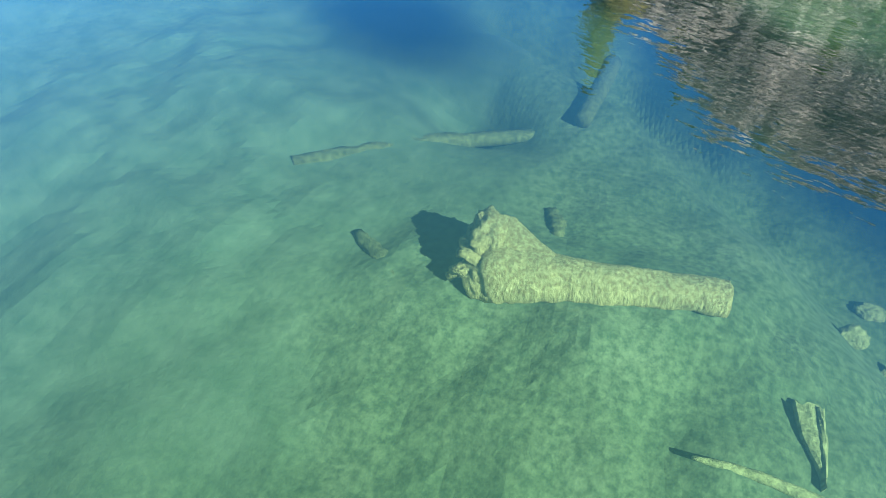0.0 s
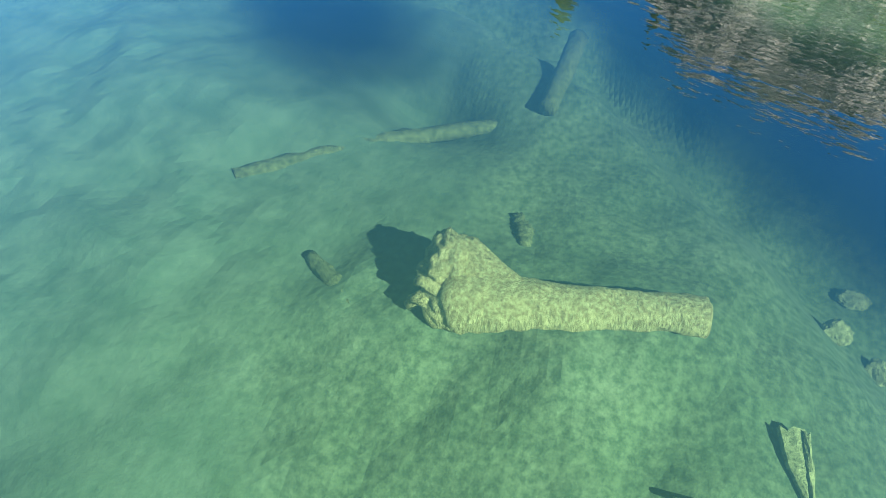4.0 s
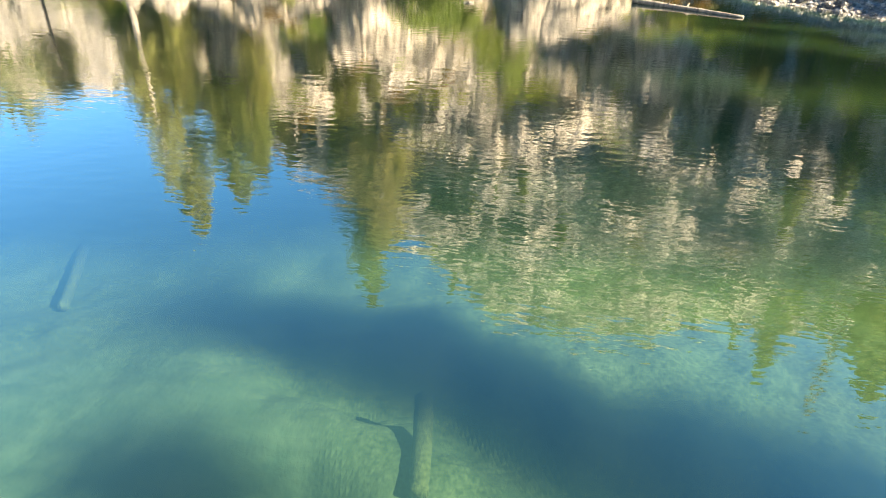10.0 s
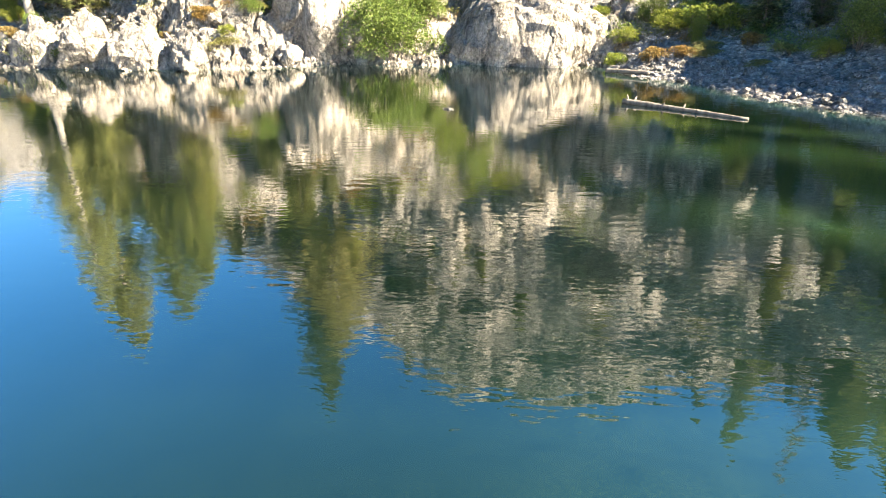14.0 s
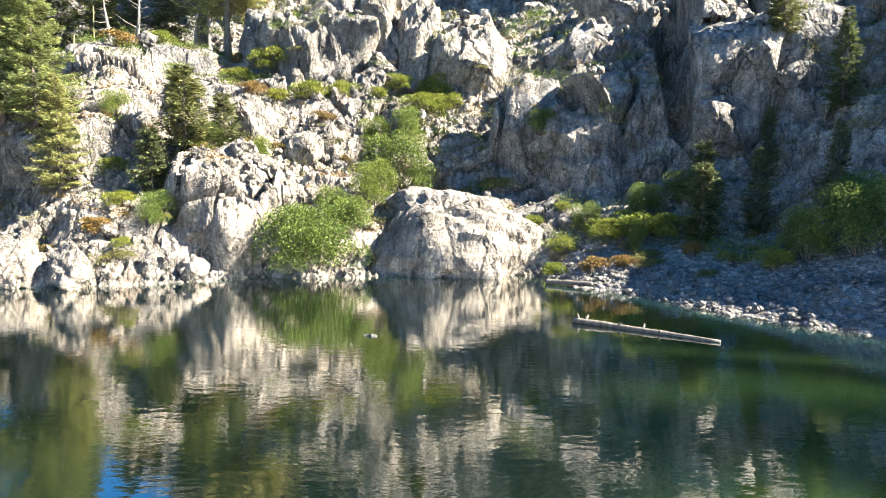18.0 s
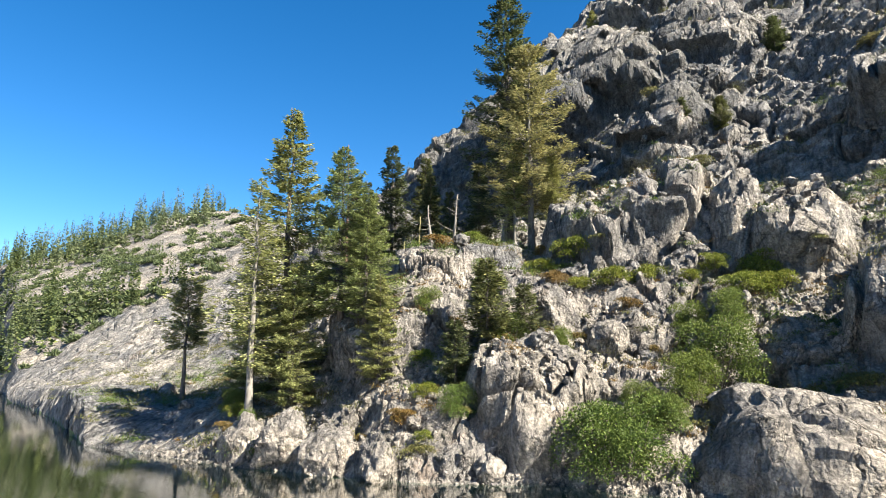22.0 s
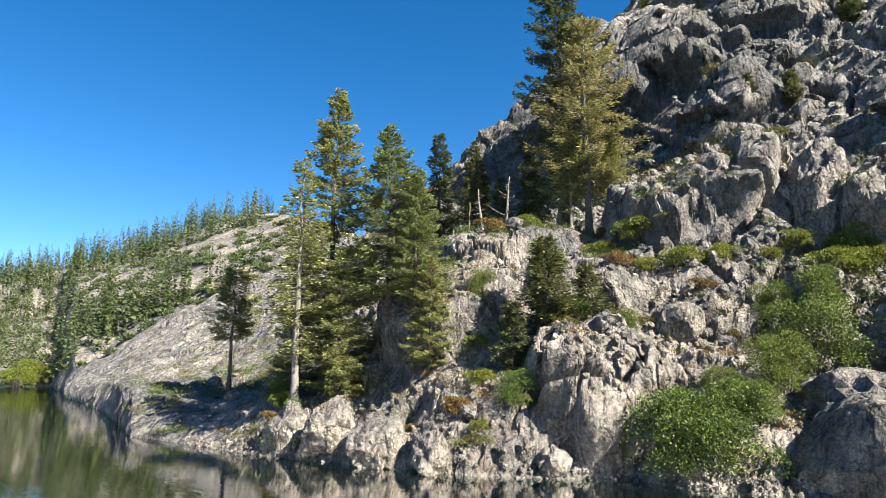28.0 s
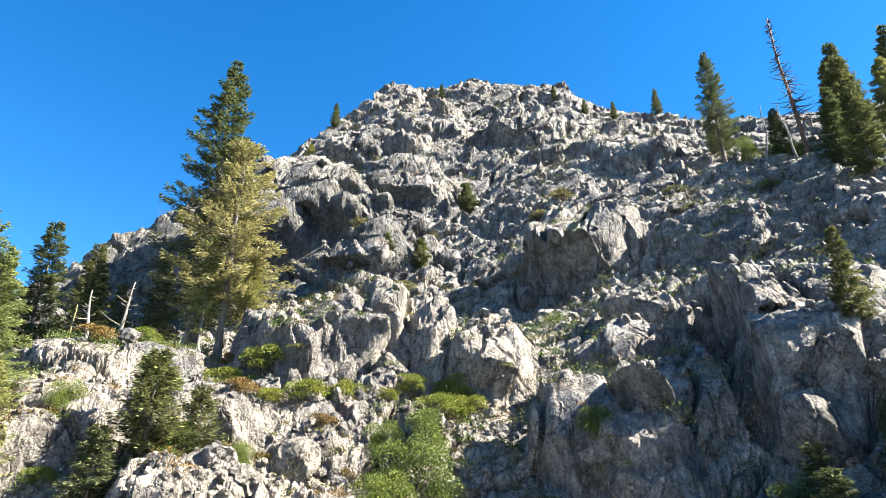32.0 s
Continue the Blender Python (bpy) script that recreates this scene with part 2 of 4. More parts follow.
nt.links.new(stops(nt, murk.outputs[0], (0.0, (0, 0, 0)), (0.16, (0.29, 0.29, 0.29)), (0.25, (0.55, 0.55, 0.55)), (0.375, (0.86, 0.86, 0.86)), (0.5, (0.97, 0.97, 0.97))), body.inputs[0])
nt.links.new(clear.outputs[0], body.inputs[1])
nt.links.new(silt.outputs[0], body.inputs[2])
facing = add(nt, "ShaderNodeLayerWeight", Blend=0.5)
bent = nt.nodes.new("ShaderNodeMath")
bent.operation = "POWER"
bent.inputs[1].default_value = 1.9
nt.links.new(facing.outputs["Facing"], bent.inputs[0])
fres = nt.nodes.new("ShaderNodeMapRange")
fres.inputs[3].default_value, fres.inputs[4].default_value = 0.025, 1.0
nt.links.new(bent.outputs[0], fres.inputs[0])
mix = nt.nodes.new("ShaderNodeMixShader")
drawn = nt.nodes.new("ShaderNodeMapping")
drawn.inputs["Rotation"].default_value, drawn.inputs["Scale"].default_value = (0, 0, 0.35), (1.0, 2.6, 1.0)
nt.links.new(at, drawn.inputs[0])
b0 = add(nt, "ShaderNodeBump", Strength=1.0, Distance=0.0045)
nt.links.new(noise_tex(nt, 1.6, 2, 0.5, drawn.outputs[0]), b0.inputs["Height"])
b = add(nt, "ShaderNodeBump", Strength=1.0, Distance=0.001)
breeze = stops(nt, noise_tex(nt, 0.22, 3, 0.6, at), (0.40, (0.15, 0.15, 0.15)), (0.62, (1, 1, 1)))
nt.links.new(blend(nt, 1.0, noise_tex(nt, 9.0, 1, 0.5, drawn.outputs[0]), breeze, "MULTIPLY"), b.inputs["Height"])
nt.links.new(b0.outputs[0], b.inputs["Normal"])
nt.links.new(b.outputs[0], gloss.inputs["Normal"])
cap = nt.nodes.new("ShaderNodeMath")
cap.operation = "MINIMUM"
cap.inputs[1].default_value = 0.62
nt.links.new(fres.outputs[0], cap.inputs[0])
nt.links.new(cap.outputs[0], mix.inputs[0])
nt.links.new(body.outputs[0], mix.inputs[1])
nt.links.new(gloss.outputs[0], mix.inputs[2])
nt.links.new(mix.outputs[0], out.inputs[0])
WATER = m_water

# ---- the ground: one sheet, rings round the middle of the lake's arm ----
POLE = np.array((-6.0, -4.0))
TURN = (-180, -120, -86, -71, -61.3, -60, -57, -56, -50, -45, -36, -31, -27, -20, -14, -8, -2, 4, 10, 18, 21, 30, 38, 48, 66, 90, 120, 180)
SHORE = (110, 170, 177, 163, 147, 98, 60, 46, 38, 33.4, 29.3, 28, 27, 26.6, 27.1, 26.2, 26, 27, 27.4, 27.2, 25.3, 24.1, 22.3, 22, 23, 27, 45, 110)
FOOT_R = (120, 180, 185, 170, 155, 104, 70, 52, 47, 37, 32, 30.5, 29.5, 29, 30, 30, 29, 29, 29.5, 30, 30, 31, 31, 30, 30, 34, 55, 120)
FOOT_Z = (3, 3, 2, 2, 2, 1, 3, 2.4, 2, 2, 2.6, 3.4, 3.6, 4, 4, 4, 2, 2, 2.5, 2.5, 2.2, 2.4, 2.6, 4, 6, 5, 4, 3)
HUMP_R = (140, 195, 198, 185, 170, 112, 92, 88, 85, 70, 44, 41, 42, 42, 42, 42, 43, 43, 42, 40, 39.5, 39, 39, 39, 40, 44, 70, 140)
HUMP_Z = (8, 8, 5, 5, 6, 2, 2.5, 3, 5.5, 7, 8, 9.6, 11.8, 13, 14, 15, 17, 15, 13, 13, 13, 12, 12, 16, 21, 18, 12, 8)
SHELF_R = (170, 215, 215, 205, 195, 120, 113, 112, 115, 112, 72, 74, 75, 71, 65, 60, 57, 56, 54, 52, 52, 52, 52, 52, 55, 60, 95, 170)
SHELF_Z = (18, 14, 10, 11, 12, 4.5, 6, 7.5, 16, 19, 16, 18, 20, 21, 22, 22, 22, 21, 20, 21, 22, 24, 25, 27, 30, 25, 16, 18)
CREST_R = (260, 270, 265, 245, 240, 230, 222, 220, 200, 190, 100, 96, 94, 92, 94, 97, 102, 103, 104, 103, 102, 100, 100, 100, 100, 110, 170, 260)
CREST_Z = (30, 26, 23, 26, 35, 36, 38, 39, 48, 50, 25, 31.5, 38, 47.5, 57.5, 69, 83, 83, 85, 82, 75, 67, 63, 57, 42, 32, 25, 30)


def line_of(values, az):
    return np.interp(az, TURN, values)


def shoals(x, y):
    """Long weedy banks under the water along the cobble shore, 0 to 1."""
    w = 0.5 * np.sin(x * 0.9) + 0.3 * np.sin(x * 2.3 + 1)
    s = np.exp(-(((y - 5.2 + 0.12 * x + w) / 1.1) ** 2)) + 0.9 * np.exp(-(((y + 1.0 + 0.1 * x - w) / 1.3) ** 2)) + 0.7 * np.exp(-(((y - 9.4 + 0.3 * x) / 0.6) ** 2))
    return ramp(x, -2.0, 4.0) * np.minimum(s, 1)


def bar(x, y):
    """The pebbly weed bank past the trench, 0 to 1."""
    edge = np.interp(x, (-9, -5, -3, 0, 2, 6), (-10.6, -10.9, -11.2, -12.0, -12.7, -13.6)) + 0.2 * np.sin(x * 1.7) + 0.12 * np.sin(x * 4.1 + 1)
    return ramp(y - edge, -0.6, 0.5) * (1 - ramp(y, -10.4, -8.2)) * ramp(x, -8.5, -4.0)


def bed_height(x, y):
    """The lake's floor well away from the shore."""
    p = np.stack([x, y, 0 * x], 1)
    z = -2.5 + 0.35 * fractal(p, 6.0, 3, 40)
    near = np.exp(-(((x - 0.5) / 6.5) ** 2 + ((y + 18.0) / 3.6) ** 2))
    z = z * (1 - near) + near * (-1.58 + 0.06 * fractal(p, 2.0, 2, 44))
    hollow = 2.4 * np.exp(-(((x + 4.6 + 0.5 * (y + 14.2)) / 1.1) ** 2 + ((y + 14.2) / 0.75) ** 2))
    run, wide = 0.0, 0.0
    for k in range(-4, 5):
        run = run + np.interp(x + 0.45 * k, (-9, -5, -3, 0, 2, 4, 9), (-11.4, -11.6, -11.85, -13.1, -14.3, -15.0, -16.5)) / 9
        wide = wide + np.interp(x + 0.45 * k, (-9, -3, 1, 4, 9), (0.6, 0.7, 1.3, 1.7, 2.2)) / 9
    run = run + 0.25 * fractal(p, 2.5, 3, 49)
    z -= 2.5 * np.exp(-(((y - run) / (1.15 * wide)) ** 2)) * ramp(x, -7.5, -4.5)
    pale = np.exp(-(((x + 7.6) / 2.6) ** 4 + ((y + 17.2) / 2.6) ** 4))
    z = z * (1 - pale) + pale * (-1.65 + 0.05 * fractal(p, 2.0, 2, 45))
    under = np.exp(-(((x + 1.1) / 1.9) ** 2 + ((y + 17.0 - 0.32 * (x + 1.1)) / 1.0) ** 2))
    z = z * (1 - under) + under * -1.44
    z -= 0.8 * ramp(y, -11.0, -9.5) + 1.0 * ramp(-x, 1, 6) * ramp(y, -12, -9)
    z -= 4.6 * ramp(y, -7.0, -3.5)
    z -= 1.5 * np.exp(-(((x - 5.0) / 2.6) ** 2 + ((y + 14.6) / 1.8) ** 2))
    s = bar(x, y)
    z = z * (1 - s) + s * (-2.2 - 0.3 * ramp(-x, 0, 4.5) + 0.16 * fractal(p, 0.8, 3, 47))
    weedy = (1 + 0.12 * fractal(p, 1.5, 2, 46))
    z += weedy * 5.6 * shoals(x, y) - hollow
    spine = np.exp(-(((y + 12.4 + 0.42 * (x + 5.4) + 0.12 * np.sin(3 * x)) / 0.55) ** 2)) * ramp(x, -7.0, -5.0) * (1 - ramp(x, -2.0, -0.6))
    z = z * (1 - spine) + spine * (-2.35 + 0.1 * fractal(p, 0.8, 3, 50))
    z -= 1.8 * ramp(-x, 8, 14) * ramp(y, -14, -8)
    z += 0.05 * fractal(p, 0.5, 2, 48)
    far = ramp(np.hypot(x + 6, y + 4), 30, 70)
    return z - 6 * far


def base_height(x, y, murk=False):
    """The slope before its relief; with murk the full depth, which sets the painted underwater haze, else the drawn
    floor, which lies gentler.
    """
    dx, dy = x - POLE[0], y - POLE[1]
    az, r = np.degrees(np.arctan2(dx, dy)), np.hypot(dx, dy)
    rs = [line_of(v, az) for v in (SHORE, FOOT_R, HUMP_R, SHELF_R, CREST_R)]
    zs = [np.zeros_like(az)] + [line_of(v, az) for v in (FOOT_Z, HUMP_Z, SHELF_Z, CREST_Z)]
    bed = bed_height(x, y)
    bed = bed if murk else np.where(bed < -1.85, -1.85 + 0.38 * (bed + 1.85), bed)
    steep = 2.2 + 1.6 * ramp(az, 15, 24) * (1 - ramp(az, 70, 90))
    t = np.clip((rs[0] - r) / steep, 0, 1)
    z = np.where(r < rs[0], bed * t * t * (3 - 2 * t) - 0.12 * np.minimum(rs[0] - r, 1), 0.0)
    for a in range(4):
        t = (r - rs[a]) / (rs[a + 1] - rs[a])
        z = np.where((t >= 0) & (t < 1), zs[a] + (zs[a + 1] - zs[a]) * t, z)
    step = 0.4 * np.sin(z * 0.85 + 1.5 * np.sin(az * 0.16) + 0.9 * np.sin(r * 0.21)) + 0.2 * np.sin(z * 2.1 + 2.0 * np.sin(az * 0.3))
    z = z + step * ramp(z, 2, 8) * (1 - ramp(r, 108, 130)) * (1 - ramp(-az, 34, 40)) * (1 - ramp(az, 60, 66))
    over = r - rs[4]
    z = np.where(over >= 0, zs[4] - np.minimum(over, 400) * 0.03, z)
    return z, az, r, rs


# Buttresses, domes and clefts of the cliff: bearing, distance, half width, half height up the slope, lean, how proud, how calm, fall across, rise up
FORMS = (
    (-10.5, 76, 8.5, 11, 12, 6.5, 0.25, 0.22, 0.18), (18.5, 57, 6.4, 5.0, -38, 3.2, 0.4, 0.45, -0.55), (27, 56, 9, 6, -22, 1.4, 0.6, 0.22, 0.18),
    (35.5, 40, 6.0, 7.5, 12, 3.6, 0.2, 0.22, 0.18), (28.6, 39, 1.3, 6.5, 12, -3.0, 0.6, 0.22, 0.18), (23.2, 38, 3.8, 5.5, 14, 1.8, 0.3, 0.22, 0.18),
    (22.4, 44, 2.6, 1.6, -5, 1.8, 0.4, 0.22, 0.18), (8.4, 41, 3.3, 3.0, -15, 2.4, 0.3, 0.22, 0.18), (18, 34.5, 4.2, 3.2, -22, 2.6, 0.25, 0.22, 0.18))
SLABS = (
    (-6.5, 43.5, 6.3, 4.6, 22, 2.6, 0.5, 0.22, 0.18), (-3, 63, 5.0, 3.2, -8, 2.2, 0.6, 0.22, 0.18), (1, 73, 7, 4.5, -22, 2.8, 0.5, 0.22, 0.18),
    (13, 84, 8, 6, -24, 3.2, 0.45, 0.22, 0.18), (3, 88, 7, 5, 10, 2.4, 0.6, 0.22, 0.18), (22, 79, 7, 6, -26, 2.6, 0.5, 0.22, 0.18), (-4, 85, 6, 5.5, 18, 2.2, 0.6, 0.22, 0.18),
    (-23.8, 44, 5.5, 4.6, 28, 2.0, 0.35, 0.22, 0.18), (-27.8, 36, 4.5, 4.6, 32, 1.8, 0.3, 0.22, 0.18), (-17.3, 36, 3.4, 4.0, 30, 1.4, 0.4, 0.22, 0.18), (-15.5, 29.6, 3.2, 3.8, 28, 1.6, 0.3, 0.22, 0.18))


def formed(P, az, r, z):
    """How far the named forms stand out of the slope, and how calm the rock is on them."""
    out, calm = np.zeros(len(P)), np.ones(len(P))
    bend = 0.2 * fractal(P, 5.0, 3, 171) + 0.12 * facets(P, 3.0, 175, (0.8, 1, 1.5), 200.0)
    for a0, r0, w, h, lean, proud, quiet, fall, lift in FORMS + SLABS:
        near = (np.abs(az - a0) < 24) & (np.abs(r - r0) < 4 * h) & (z > 0)
        x0, y0 = POLE[0] + r0 * math.sin(math.radians(a0)), POLE[1] + r0 * math.cos(math.radians(a0))
        z0 = float(base_height(np.array([x0]), np.array([y0]))[0][0])
        lo, hi = (float(base_height(np.array([POLE[0] + (r0 + e) * math.sin(math.radians(a0))]), np.array([POLE[1] + (r0 + e) * math.cos(math.radians(a0))]))[0][0]) for e in (-3, 3))
        tilt = math.atan2(hi - lo, 6.0)
        u = np.radians(az[near] - a0) * r0
        v = (r[near] - r0) * math.cos(tilt) + (z[near] - z0) * math.sin(tilt)
        c, sn = math.cos(math.radians(lean)), math.sin(math.radians(lean))
        p, q = (u * c + v * sn) / w, (v * c - u * sn) / h
        rim = (np.abs(p) ** 3 + np.abs(q) ** 3) ** (1 / 3) + bend[near]
        body = 1 - ramp(rim, 0.68, 1.04)
        out[near] += proud * body * (1 - fall * p + lift * q)
        calm[near] = np.minimum(calm[near], 1 - (1 - quiet) * (1 - ramp(rim, 0.7, 1.1)))
    return out, calm


def ground_arrays():
    azs = np.concatenate([np.arange(-180, -88, 0.7), np.arange(-88, -62, 0.4), np.arange(-62, 50, 0.16), np.arange(50, 120, 1.0), np.arange(120, 180, 0.5)])
    rr = [0.01, 0.3]
    while rr[-1] < 3500:
        r = rr[-1]
        rr.append(r + (0.2 if r < 62 else 0.32 if r < 108 else r * 0.02 if r < 300 else r * 0.12))
    dense = np.array(rr)
    A, R = np.meshgrid(np.radians(azs), dense)
    slope = base_height((POLE[0] + R * np.sin(A)).ravel(), (POLE[1] + R * np.cos(A)).ravel())[0].reshape(A.shape)
    rise = np.abs(np.diff(slope, axis=0) / np.diff(dense)[:, None]) * (slope[1:] > 0.2)
    along = np.concatenate([np.zeros((1, len(azs))), np.cumsum(np.sqrt(1 + np.minimum(rise, 3) ** 2), 0)], 0)
    R = np.stack([np.interp(np.linspace(0, along[-1, k], 620), along[:, k], dense) for k in range(len(azs))], 1)
    A = np.broadcast_to(np.radians(azs)[None, :], R.shape)
    n, m = A.shape
    x, y = (POLE[0] + R * np.sin(A)).ravel(), (POLE[1] + R * np.cos(A)).ravel()
    z, az, r, rs = base_height(x, y)
    P = np.stack([x, y, z], 1)
    G = P.reshape(n, m, 3)
    du, dv = np.gradient(G, axis=0), np.gradient(G, axis=1)
    N = np.cross(du, dv)
    N /= np.linalg.norm(N, axis=2)[:, :, None] + 1e-9
    N = N.reshape(-1, 3)
    N[N[:, 2] < 0] *= -1
    bank = ramp(az, 19, 23) * (1 - ramp(r, 30, 35)) * (1 - ramp(az, 90, 110))
    dry = ramp(z, -0.5, 0.6)
    rocky = dry * (1 - 0.93 * bank) * (1 - 0.75 * ramp(r, 115, 150))
    rocky *= 1 - 0.5 * ramp(-az, 37, 44)
    high = ramp(r, 45, 60)
    proud, still = formed(P, az, r, z)
    calm = (0.45 + 0.55 * ramp(fractal(P, 9.0, 2, 91), -0.3, 0.4)) * (0.3 + 0.7 * still)
    land = (z > -1.2) & (r < 330)
    everywhere, P = P, P[land]
    az, r, z, high, calm, still, proud = (v[land] for v in (az, r, z, high, calm, still, proud))
    d = 2.1 * facets(P, 9.0, 3, (0.9, 1, 1.4), 200.0) * (0.5 + 0.7 * high) * (0.45 + 0.55 * still) + proud
    d += 1.35 * facets(P, 3.8, 23, (0.85, 1, 1.35), 200.0) * (0.8 + 0.5 * high) * (0.4 + 0.6 * calm)
    d += 0.75 * facets(P, 1.6, 43, (0.9, 1, 1.3), 220.0) * (1 + 0.3 * high) * (r < 115) * (0.3 + 0.7 * calm)
    bed = P @ np.array((0.50, -0.22, 0.84)) / 3.1 + 0.45 * fractal(P, 14.0, 2, 181) + 0.25 * facets(P, 5.0, 185, (1, 1, 1), 200.0)
    saw = bed - np.floor(bed)
    d += 0.8 * (saw - 0.5) * ramp(1 - saw, 0.0, 0.12) * ramp(z, 3, 9) * (0.3 + 0.7 * calm) * (0.5 + 0.5 * high)
    fine = (r < 62) & (np.abs(az) < 62) & (z > -0.6)
    d[fine] += 0.22 * facets(P[fine], 0.75, 53, (0.9, 1, 1.3), 160.0) * (0.3 + 0.7 * calm[fine])
    d += 0.9 * fractal(P, 14.0, 3, 63)
    lean = P @ LEAN * np.array((1.0, 1.0, 0.55))
    for size, deep, s in ((7.0, 1.3, 131), (3.0, 0.4, 141)):
        d -= deep * np.exp(-((fractal(lean, size, 3, s) / 0.055) ** 2)) * ramp(z, 1.0, 3.0) * (r < 112)
    P = everywhere
    P[land] = P[land] + N[land] * (d * rocky[land])[:, None]
    r = R.ravel()
    P[:, 2] += (1 - dry) * 0.10 * fractal(P * np.array((1, 1, 0)), 1.1, 2, 80) * (r < 40)
    return P, n, m, R


def sheet(P, n, m):
    """Faces of rings that close on themselves."""
    i = np.arange(n - 1)[:, None] * m + np.arange(m)[None, :]
    j = np.arange(n - 1)[:, None] * m + (np.arange(m)[None, :] + 1) % m
    return np.stack([i, j, j + m, i + m], 2).reshape(-1, 4)


def mesh_from(name, P, F, smooth=False):
    me = bpy.data.meshes.new(name)
    me.vertices.add(len(P))
    me.vertices.foreach_set("co", np.asarray(P, dtype=np.float32).ravel())
    k = F.shape[1]
    me.loops.add(F.size)
    me.loops.foreach_set("vertex_index", F.astype(np.int32).ravel())
    me.polygons.add(len(F))
    me.polygons.foreach_set("loop_start", np.arange(0, F.size, k, dtype=np.int32))
    me.polygons.foreach_set("use_smooth", np.full(len(F), smooth))
    me.update(calc_edges=True)
    return me


GP, GN, GM, RINGS = ground_arrays()
GF = sheet(GP, GN, GM)
me = mesh_from("ground", GP, GF)
me.materials.append(ROCK)
me.materials.append(BED)
zc = GP[GF, 2].mean(1)
me.materials.append(ROCK_PALE)
me.materials.append(ROCK_DARK_AND_SHADE)
fc = GP[GF].mean(1)
faz, fr = np.degrees(np.arctan2(fc[:, 0] - POLE[0], fc[:, 1] - POLE[1])), np.hypot(fc[:, 0] - POLE[0], fc[:, 1] - POLE[1])
patch = fractal(fc, 7.0, 3, 120)
which = np.where((np.abs(faz + 20) < 34 + 4 * patch) & (fr < 46 + 6 * patch), 2, 0)
which = np.where((faz < -38 + 3 * patch) & (faz > -100), np.where(fr > 120, 2, 0), which)
# Left headwall: the shade on its face is put in as darker rock
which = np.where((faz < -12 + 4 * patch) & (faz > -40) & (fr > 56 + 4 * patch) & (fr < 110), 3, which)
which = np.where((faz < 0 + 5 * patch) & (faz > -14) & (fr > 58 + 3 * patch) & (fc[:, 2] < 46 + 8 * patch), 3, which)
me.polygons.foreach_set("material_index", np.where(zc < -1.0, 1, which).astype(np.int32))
wander = fractal(GP, 1.8, 3, 191)
silt_at = ramp(-GP[:, 0] + 0.9 * wander, 2.2, 5.6) * (1 - ramp(GP[:, 1] + 0.6 * wander, -13.4, -11.0)) * (GP[:, 2] < 0)
me.attributes.new("silted", "FLOAT", "POINT").data.foreach_set("value", silt_at.astype(np.float32))
ground = tagged(new("ground", me), "grey granite cliffs, ledges and green lake bed", "ground", kind="structure")

G3 = GP.reshape(GN, GM, 3)


def ring_of(column, r):
    """The ring of the sheet that lies just inside each distance."""
    return np.array([np.searchsorted(RINGS[:, c], q) - 1 for c, q in zip(column, r)])


def ground_at(x, y):
    """The ground's height over a place, from the nearest corners of the sheet."""
    d2 = (GP[:, 0] - x) ** 2 + (GP[:, 1] - y) ** 2
    near = np.argpartition(d2, 6)[:6]
    return float(np.median(GP[near, 2]))


# ---- water ----
azs = np.radians(np.arange(-180, 180, 1.5))
rad = np.concatenate([(0.002,), np.arange(0.3, 32, 0.35), np.geomspace(32, 900, 40)])
A, R = np.meshgrid(azs, rad)
wx, wy = POLE[0] + (R * np.sin(A)).ravel(), POLE[1] + (R * np.cos(A)).ravel()
# Depth for the painted haze: exceeds the drawn floor, read up to 1.7 m onward
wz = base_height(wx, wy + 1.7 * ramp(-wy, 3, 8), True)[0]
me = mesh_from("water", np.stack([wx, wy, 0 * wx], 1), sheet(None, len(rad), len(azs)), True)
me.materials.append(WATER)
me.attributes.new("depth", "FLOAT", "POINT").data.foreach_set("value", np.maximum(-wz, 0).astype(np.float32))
me.attributes.new("weedy", "FLOAT", "POINT").data.foreach_set("value", np.maximum(shoals(wx, wy), 0.8 * bar(wx, wy + 1.7) * ramp(wx, -3, 3)).astype(np.float32))
water = tagged(new("water", me), "clear calm lake water, blue-green, finely rippled", "water", kind="structure")
water.visible_shadow = False

# ---- builders ----
def part_mesh(name, me, material, parent, label=""):
    me.materials.append(material)
    ob = new(name, me)
    ob.parent = parent
    if label:
        ob["label"] = label
    return ob


def thing(name, label, category, group="", kind=""):
    return tagged(new(name), label, category, group, kind)


class Tubes:
    """Tapered tubes along lines of points, collected for one mesh."""

    def __init__(self, sides=6):
        self.P, self.F, self.sides = [], [], sides

    def run(self, pts, radii, rng=None, rough=0.0):
        base, k = len(self.P), self.sides
        for i, p in enumerate(pts):
            a = Vector(pts[max(i - 1, 0)])
            b = Vector(pts[min(i + 1, len(pts) - 1)])
            d = (b - a).normalized() if (b - a).length > 0 else Vector((0, 0, 1))
            u = (u - d * u.dot(d)).normalized() if i else d.orthogonal().normalized()
            w = d.cross(u)
            for j in range(k):
                t = 2 * math.pi * j / k
                r = radii[i] * (1 + (rng.uniform(-rough, rough) if rng else 0))
                self.P.append(tuple(Vector(p) + r * (math.cos(t) * u + math.sin(t) * w)))
        for i in range(len(pts) - 1):
            for j in range(k):
                a, b = base + i * k + j, base + i * k + (j + 1) % k
                self.F.append((a, b, b + k, a + k))
        for i in (0, len(pts) - 1):
            c = len(self.P)
            self.P.append(tuple(pts[i]))
            for j in range(k):
                a, b = base + i * k + j, base + i * k + (j + 1) % k
                self.F.append((c, b, a, c) if i == 0 else (c, a, b, c))

    def mesh(self, name, smooth=True):
        me = bpy.data.meshes.new(name)
